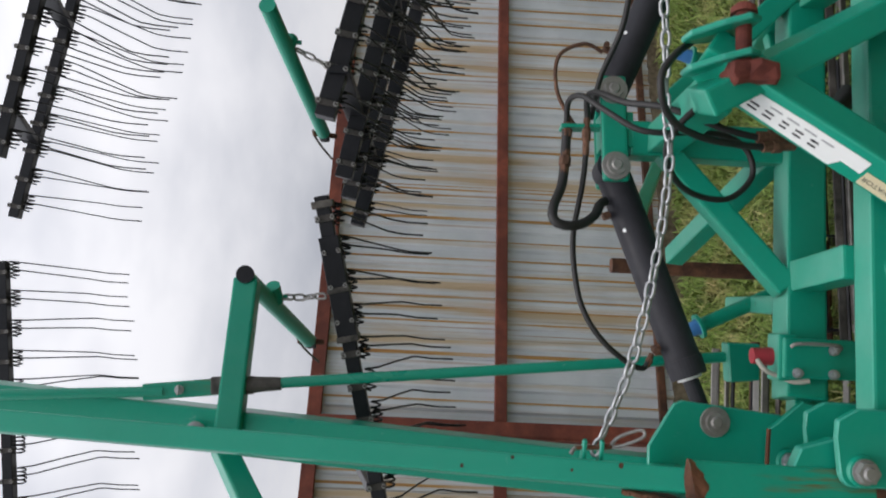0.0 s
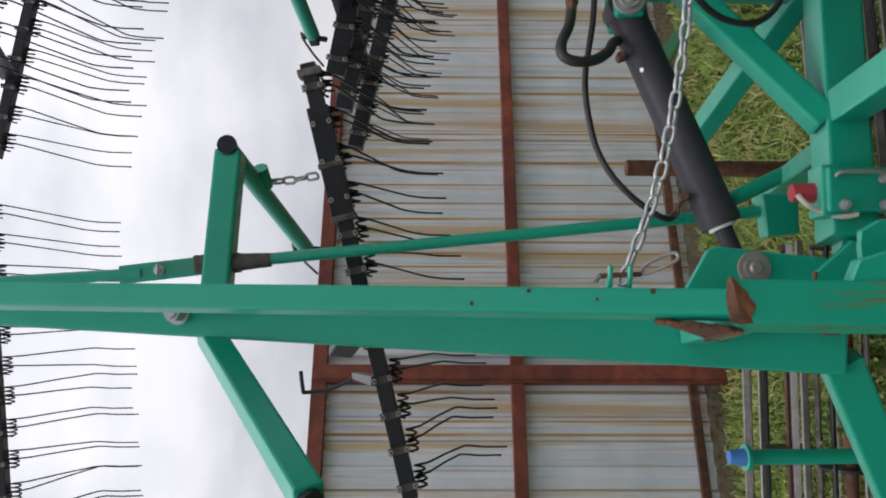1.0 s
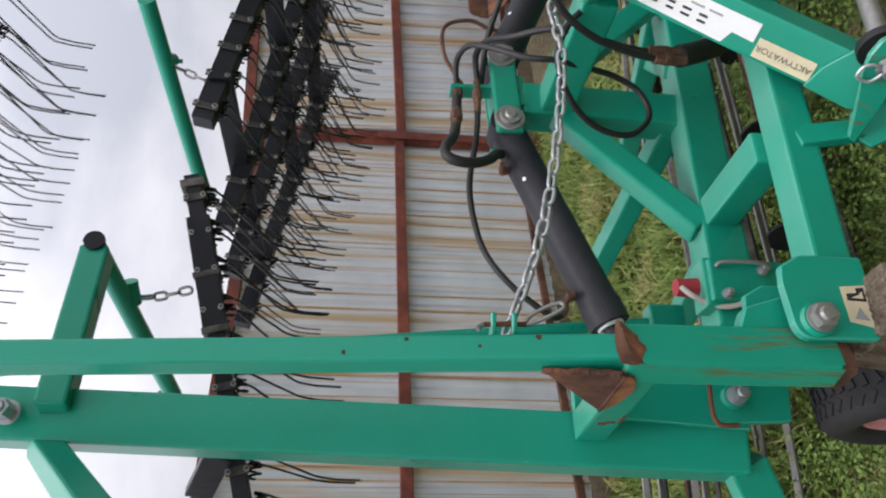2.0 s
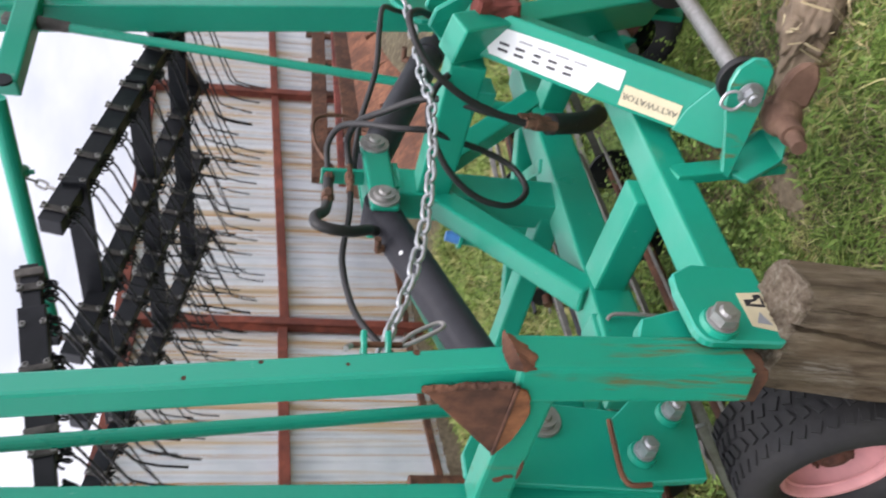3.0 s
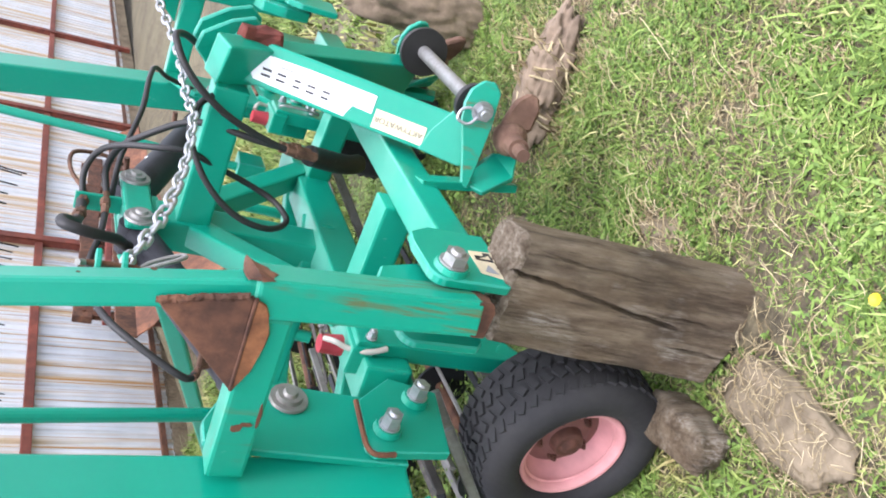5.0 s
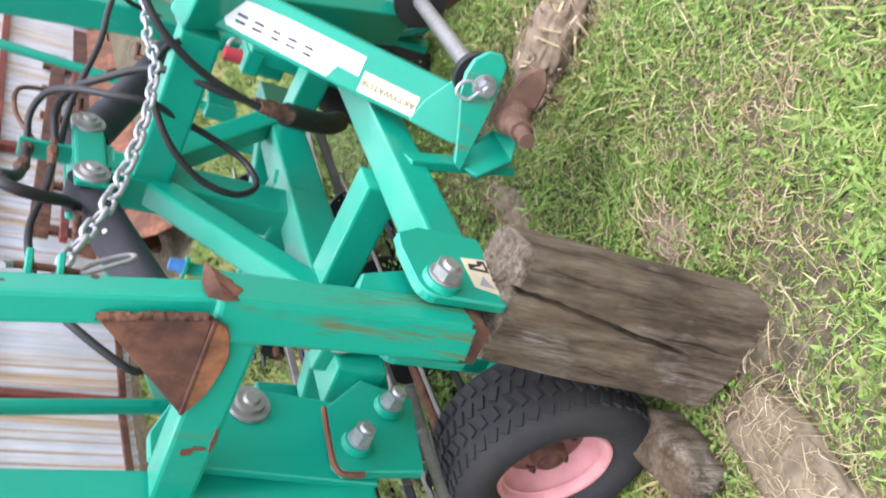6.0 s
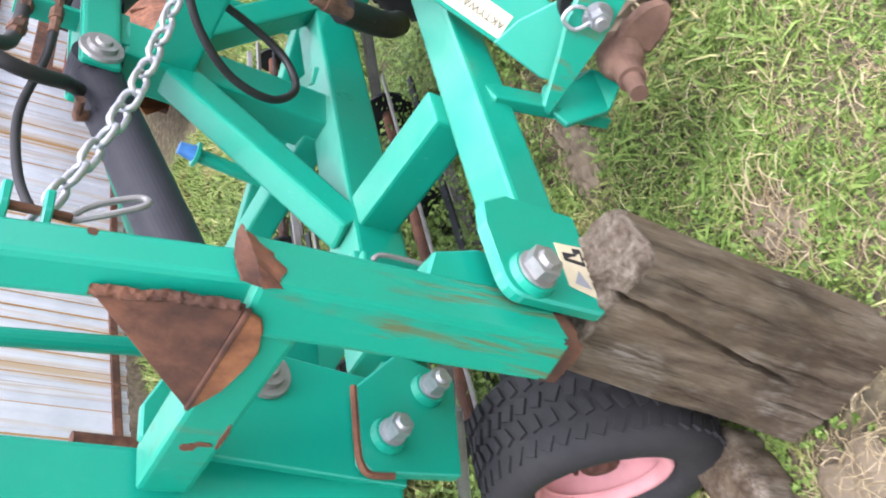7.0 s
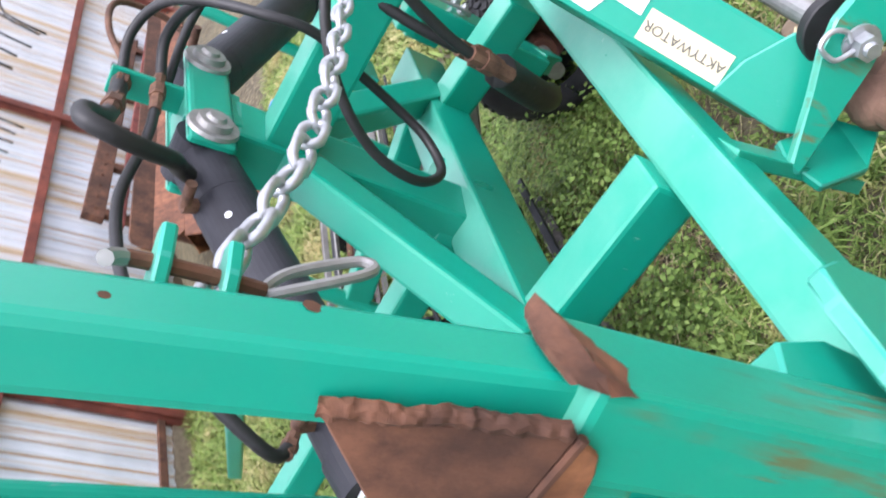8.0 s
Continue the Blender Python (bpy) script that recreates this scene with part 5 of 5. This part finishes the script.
def rear_frame(s):
    for a, b in (((-1.367, 0.90, 0.655), (-1.365, 0.92, 0.21)), ((-0.52, 0.80, 0.73), (-0.37, 0.80, 0.42)) if s == 0 else ((-0.45, 0.99, 0.70), (-0.40, 1.0, 0.36))):
        stem = bit("roller_stem", mirrored(rod(a, b, 0.026, None, 16), s), GREEN, label="green roller stem with a blue cap")
        d = (Vector(a) - Vector(b)).normalized()
        a = Vector(a)
        sub("cap", mirrored(rod(a + d * 0.012, a + d * 0.065, 0.030, 0.022, 16), s), BLUE_PLASTIC, stem, "blue plastic cap")
        sub("flange", mirrored(rod(a, a + d * 0.012, 0.045, None, 16), s), GREEN, stem)
    bit("side_arm", mirrored(beam((-1.02, 0.22, 0.665), (-1.44, 0.40, 0.42), 0.07, 0.10), s), GREEN, label="green side arm below the wing")
    bit("rear_arm", mirrored(beam((-0.45, 0.28, 0.62), (-0.42, 1.35, 0.40), 0.06, 0.08), s), GREEN)
    if s == 0:
        bit("rear_arm", beam((0.01, 0.34, 0.665), (-0.255, 1.06, 0.757), 0.07, 0.07), GREEN)
        bit("rear_strut", beam((-0.28, 0.29, 1.125), (0.50, 1.98, 0.50), 0.03, 0.05), GREEN, label="thin green strut that runs back")
    else:
        bit("rear_arm", mirrored(beam((-0.10, 0.30, 0.64), (-0.55, 0.75, 0.50), 0.05, 0.05), s), GREEN)


for s in (0, 1):
    rear_frame(s)

# ---- rusty steel behind ----
pole = tagged(part("steel_pole", rod((-0.265, 1.56, 0.0), (-0.265, 1.545, 0.893), 0.034, None, 18), RUST), "rusty steel pole standing in the weeds", "pole")


def rusty_frame():
    """Frame of another implement that stands rusting near the shed wall."""
    o = Vector((3.0, 3.3, 0))
    top = thing("implement_frame", "rusty steel frame of another implement beside the shed", "steel frame", at=o)
    back = Matrix.Translation(-o)
    run = Vector((0.96, 0.25, -0.03))
    out = Vector((0.25, -0.96, 0))

    def piece(name, bm, material=RUST, label=""):
        part(name, bm, material, top, label).matrix_basis = back

    a = Vector((3.45, 3.58, 0.965))
    piece("upper_beam", beam(a, a + run * 6.5, 0.06, 0.15), label="rusty upper beam with bolt heads")
    a = Vector((3.30, 3.46, 0.80))
    piece("middle_beam", beam(a, a + run * 6.5, 0.05, 0.06), RUST_RED)
    # the lower beam, folded along its length, with a rounded end
    a = Vector((2.98, 3.28, 0))
    prof = [(0.05, 0.76), (0.0, 0.74), (-0.03, 0.66), (-0.03, 0.60), (0.06, 0.60)]
    web = [a + run * x + Vector((0, 0, z)) for x, z in prof] + [a + run * 6.5 + Vector((0, 0, z)) for z in (0.72, 0.88)]
    piece("lower_beam", plate(web, 0.02, 0.004), label="rusty lower beam")
    lip = [a + run * x + Vector((0, 0, z)) + out * q for x, z, q in ((-0.03, 0.604, 0.012), (0.0, 0.50, 0.10), (0.08, 0.44, 0.15), (6.5, 0.50, 0.15), (6.5, 0.72, 0.012))]
    piece("skid_plate", plate([(3.40, 3.40, 0.42), (3.15, 3.36, 0.27), (3.35, 3.40, 0.09), (3.80, 3.48, 0.16), (3.80, 3.48, 0.42)], 0.012, 0.003), RUST_BRIGHT, "bent rusty skid plate")
    apron = [a + run * x + Vector((0, 0, z)) + out * q for x, z, q in ((0.02, 0.44, 0.15), (-0.16, 0.26, 0.34), (-0.14, 0.10, 0.48), (0.02, 0.03, 0.56), (0.9, 0.04, 0.50), (2.6, 0.08, 0.44), (5.5, 0.25, 0.30), (5.5, 0.50, 0.15))]
    piece("apron", plate(apron, 0.012, 0.003), RUST_ORANGE, "sloping orange rusty apron")
    for k in range(5):
        p = a + run * (0.5 + 0.9 * k) + out * 0.17 + Vector((0, 0, 0.44 + 0.02 * k))
        piece("apron_rib", beam(p, p + out * 0.17 + Vector((0, 0, -0.28)), 0.012, 0.05), RUST)
    piece("lower_flange", plate(lip, 0.014, 0.003), RUST_ORANGE, "orange rusty flange")
    for k in range(8):
        p = Vector((3.55, 3.60, 0)) + run * (0.85 * k)
        piece("upright", beam((p.x, p.y, 0.0), (p.x, p.y, 1.0), 0.08, 0.05))
    for k in range(6):
        p = Vector((3.55, 3.61, 0.96)) + run * (0.2 * k) + out * 0.028
        piece("bolt_head", rod(p, p + out * 0.015, 0.014, None, 6))


rusty_frame()


# ---- timber and stones under and beside the machine ----
def wood_block():
    """A squared baulk on end: four corners that lean and taper, rounded arrises, drying cracks, a worn foot."""
    top = [(-0.738, -0.348), (-0.853, -0.383), (-0.893, -0.137), (-0.748, -0.120)]
    low = [(-0.796, -0.370), (-0.882, -0.366), (-0.958, -0.146), (-0.805, -0.125)]
    n, q, zt = 100, 480, 0.590
    v = []
    # cracks: side, place across it at the foot and the top, where they begin and end, half width, depth
    cracks = ((1, 0.60, 0.34, 0.24, 1.02, 0.0055, 0.020), (1, 0.74, 0.70, -0.05, 0.30, 0.0045, 0.013), (1, 0.22, 0.12, 0.45, 0.95, 0.0035, 0.006),
              (0, 0.55, 0.50, 0.10, 0.75, 0.0035, 0.008), (1, 0.90, 0.84, 0.35, 0.9, 0.003, 0.005), (1, 0.46, 0.40, 0.05, 0.55, 0.003, 0.006))
    for k in range(n + 1):
        f = k / n
        C = [Vector((a[0] + (b[0] - a[0]) * f, a[1] + (b[1] - a[1]) * f, 0)) for a, b in zip(low, top)]
        mid = sum(C, Vector()) / 4
        for j in range(q):
            side, u = divmod(j * 4 / q, 1)
            side = int(side)
            a, b, prev, nxt = C[side], C[(side + 1) % 4], C[side - 1], C[(side + 2) % 4]
            p = a.lerp(b, u)
            out = Vector(((b - a).y, -(b - a).x, 0)).normalized()
            if out.dot(p - mid) < 0:
                out = -out
            # arrises worn round
            d = min(u, 1 - u) * (b - a).length
            rnd = 0.016 + 0.010 * noise.noise((side + (u > 0.5), f * 3.0, 7.7))
            if d < rnd:
                p = p + (mid - p).normalized() * (0.55 * (rnd - d) ** 2 / rnd)
            along = side * 3.1 + u * (b - a).length / 0.08
            h = 0.0055 * noise.noise((along * 0.7, f * 2.2, 1.0)) + 0.0028 * noise.noise((along * 3.5, f * 4.0, 4.0)) + 0.0013 * noise.noise((along * 11, f * 7.0, 2.0))
            for sd, u0, u1, f0, f1, wd, dp in cracks:
                if sd == side and f0 < f < f1:
                    at = u0 + (u1 - u0) * f + 0.03 * noise.noise((f * 6.0, u0 * 9, 0.0)) + 0.012 * noise.noise((f * 22.0, u0 * 9, 3.0))
                    off = abs(u - at) * (b - a).length
                    ends = min(1, (f - f0) * 9, (f1 - f) * 9 if f1 < 1 else 1)
                    h -= dp * max(0.0, 1 - off / (wd * (0.4 + 0.6 * max(ends, 0)))) ** 0.7 * ends
            p = p + out * h
            # the foot is worn away on its outer corner, the top a little uneven
            foot = -0.03 + 0.09 * max(0.0, 1 - (p - C[2]).length / 0.16)
            z = foot + (zt - foot) * f + (0.010 * noise.noise((p.x * 30, p.y * 30, 2.0)) if k > n - 3 else 0)
            if k == n:
                p = p + (mid - p) * 0.05
                z += 0.004
            v.append((p.x, p.y, z))
    faces = [(k * q + (j + 1) % q, k * q + j, (k + 1) * q + j, (k + 1) * q + (j + 1) % q) for k in range(n) for j in range(q)]
    c = len(v)
    m = [sum(w[i] for w in v[n * q:]) / q for i in range(3)]
    ring = []
    for j in range(q):
        w = v[n * q + j]
        ring.append((w[0] + (m[0] - w[0]) * 0.5, w[1] + (m[1] - w[1]) * 0.5, w[2] + 0.006 * noise.noise((w[0] * 40, w[1] * 40, 5.0))))
    v += ring
    v.append(tuple(m))
    caps = [(n * q + (j + 1) % q, n * q + j, c + j, c + (j + 1) % q) for j in range(q)] + [(c + (j + 1) % q, c + j, c + q) for j in range(q)]
    me = bpy.data.meshes.new("wood_block")
    me.from_pydata(v, [], faces + caps)
    me.materials.append(OAK)
    me.materials.append(END_GRAIN)
    for p in me.polygons:
        p.material_index = 1 if p.index >= len(faces) - 2 * q else 0
    tagged(new("wood_block", me), "weathered grey-brown squared oak block standing on end under the hinge", "wood block")


wood_block()


def lump(name, label, category, at, size, turn, material, seed, rough=0.18, sub_div=4, flat=0.0):
    """A rough lump such as a stone, a clod or a rotten piece of wood."""
    bm = bmesh.new()
    bmesh.ops.create_icosphere(bm, subdivisions=sub_div, radius=1.0)
    for v in bm.verts:
        p = v.co.copy()
        k = 1 + rough * noise.noise(p * 1.7 + Vector((seed, 0, 0))) + rough * 0.5 * noise.noise(p * 5 + Vector((0, seed, 0)))
        m = max(abs(p.x), abs(p.y), abs(p.z))
        p = p * (k * (1 - flat) + flat * k / m * 0.85)
        v.co = Vector((p.x * size[0], p.y * size[1], p.z * size[2]))
    bmesh.ops.transform(bm, matrix=pose(*at, 0, 0, turn), verts=bm.verts)
    return tagged(part(name, bm, material, smooth=True), label, category)


lump("wood_chunk", "dark short chunk of old wood beside the tyre", "wood", (-0.985, -0.03, 0.045), (0.125, 0.06, 0.07), 12, OAK, 3.0, 0.16, 4, 0.5)
lump("flat_stone", "flat earth-brown stone covered with dry grass", "stone", (-1.14, -0.225, 0.012), (0.175, 0.085, 0.035), 8, DIRT, 5.0, 0.2, 4, 0.45)
lump("flat_stone", "flat grey-brown stone sunk in the grass", "stone", (-0.55, -0.287, -0.002), (0.105, 0.06, 0.022), 15, DIRT, 7.0, 0.6, 5, 0.0)
lump("flat_stone", "flat grey-brown stone sunk in the grass", "stone", (-0.01, 0.112, -0.006), (0.17, 0.058, 0.032), 11, DIRT, 9.0, 0.55, 5, 0.1)
lump("rotten_log", "pale rotten log with frayed bark lying in the grass", "log", (0.24, -0.34, 0.045), (0.22, 0.085, 0.070), -80, BARK, 11.0, 0.42, 5, 0.0)
lump("rotten_log", "pale rotten log under the other lower link", "log", (0.98, -0.24, 0.20), (0.11, 0.11, 0.34), 10, BARK, 13.0, 0.26, 5, 0.4)

# dry stalks over the stone, weeds under the frame
def stone_top(a, b):
    """How far the flat stone beside the block rises over the ground."""
    q = ((a + 1.14) / 0.175) ** 4 + ((b + 0.225) / 0.085) ** 4
    return 0.046 * step((1.25 - q) / 0.7)


straws("dry_stalks", "loose dry grass stalks over the flat stone", 480, (-1.34, -0.96, -0.36, -0.10), (0.018, 0.075), 21, 0.014, 0.00055, None, stone_top)
straws("dry_stalks", "loose dry grass stalks over the sunken stones", 160, (-0.67, -0.43, -0.35, -0.22), (0.03, 0.10), 23, 0.03, 0.0008)
straws("splinters", "pale splinters and dead stalks on the rotten log", 130, (0.10, 0.38, -0.44, -0.24), (0.05, 0.16), 24, 0.09, 0.0028)
straws("dry_stalks", "loose dry grass stalks between the logs", 1200, (-0.75, 0.7, -0.75, -0.2), (0.03, 0.10), 22, 0.025, 0.0006)


def weeds(name, label, spots, count, seed, size=(0.018, 0.042), tall=0.3):
    """Leafy weeds: stalks with many small folded leaves."""
    rng = random.Random(seed)
    v, f = [], []
    for cx, cy, spread in spots:
        for _ in range(count):
            x, y = cx + rng.gauss(0, spread), cy + rng.gauss(0, spread)
            z0 = height(x, y)
            h = rng.uniform(0.3, 1.0) * tall
            lx, ly = rng.uniform(-0.3, 0.3) * h, rng.uniform(-0.3, 0.3) * h
            for k in range(rng.randint(6, 12)):
                t = (k + 1) / 12
                p = Vector((x + lx * t, y + ly * t, z0 + h * t))
                a = rng.uniform(0, 6.283)
                s_ = rng.uniform(*size)
                d = Vector((math.cos(a), math.sin(a), rng.uniform(-0.5, 0.5))) * s_
                w = Vector((-math.sin(a), math.cos(a), rng.uniform(-0.3, 0.3))) * s_ * 0.36
                i = len(v)
                v += [p, p + d * 0.5 + w, p + d + Vector((0, 0, -0.2 * s_)), p + d * 0.5 - w, p + d * 0.5 + Vector((0, 0, -0.12 * s_))]
                f += [(i, i + 1, i + 4), (i + 1, i + 2, i + 4), (i + 2, i + 3, i + 4), (i + 3, i, i + 4)]
    me = bpy.data.meshes.new(name)
    me.from_pydata([tuple(p) for p in v], [], f)
    me.materials.append(LEAF)
    me.polygons.foreach_set("use_smooth", [True] * len(me.polygons))
    tagged(new(name, me), label, "weeds", kind="stuff")


weeds("weeds", "leafy green weeds growing through the machine", [(-0.55, 0.55, 0.15), (-0.2, 0.7, 0.2), (0.3, 0.6, 0.2), (0.8, 0.6, 0.2), (0.0, 0.42, 0.12), (0.55, 0.40, 0.15), (0.15, 0.95, 0.2), (0.6, 0.9, 0.2), (-0.9, 0.7, 0.15), (-0.8, 0.42, 0.08), (-1.25, 1.3, 0.25), (-0.6, 1.3, 0.3), (0.1, 1.35, 0.3), (0.9, 1.3, 0.3)], 170, 31, (0.010, 0.022), 0.26)
weeds("clover", "low clover and broad leaves in the meadow", [(-1.6 + 0.27 * (k % 11) + 0.13 * math.sin(k * 5.1), -1.35 + 0.27 * (k // 11) + 0.13 * math.cos(k * 3.7), 0.07) for k in range(66)], 34, 33, (0.006, 0.015), 0.035)

flower = thing("dandelion", "yellow dandelion flower in the grass", "flower", at=(-1.152, -0.554, 0.0))
part("stalk", rod((0, 0, 0), (0, 0, 0.045), 0.0018, None, 6), LEAF, flower)
fb = bmesh.new()
for k in range(14):
    t = 2 * math.pi * k / 14
    add_box(fb, (0.0, -0.002, 0.0), (0.014, 0.002, 0.0012), Matrix.Translation((0, 0, 0.045)) @ Matrix.Rotation(t, 4, "Z") @ Matrix.Rotation(radians(-25), 4, "Y"))
part("petals", fb, plain("yellow_petals", (0.70, 0.52, 0.02), 0.6, 0.0, 0.2), flower)
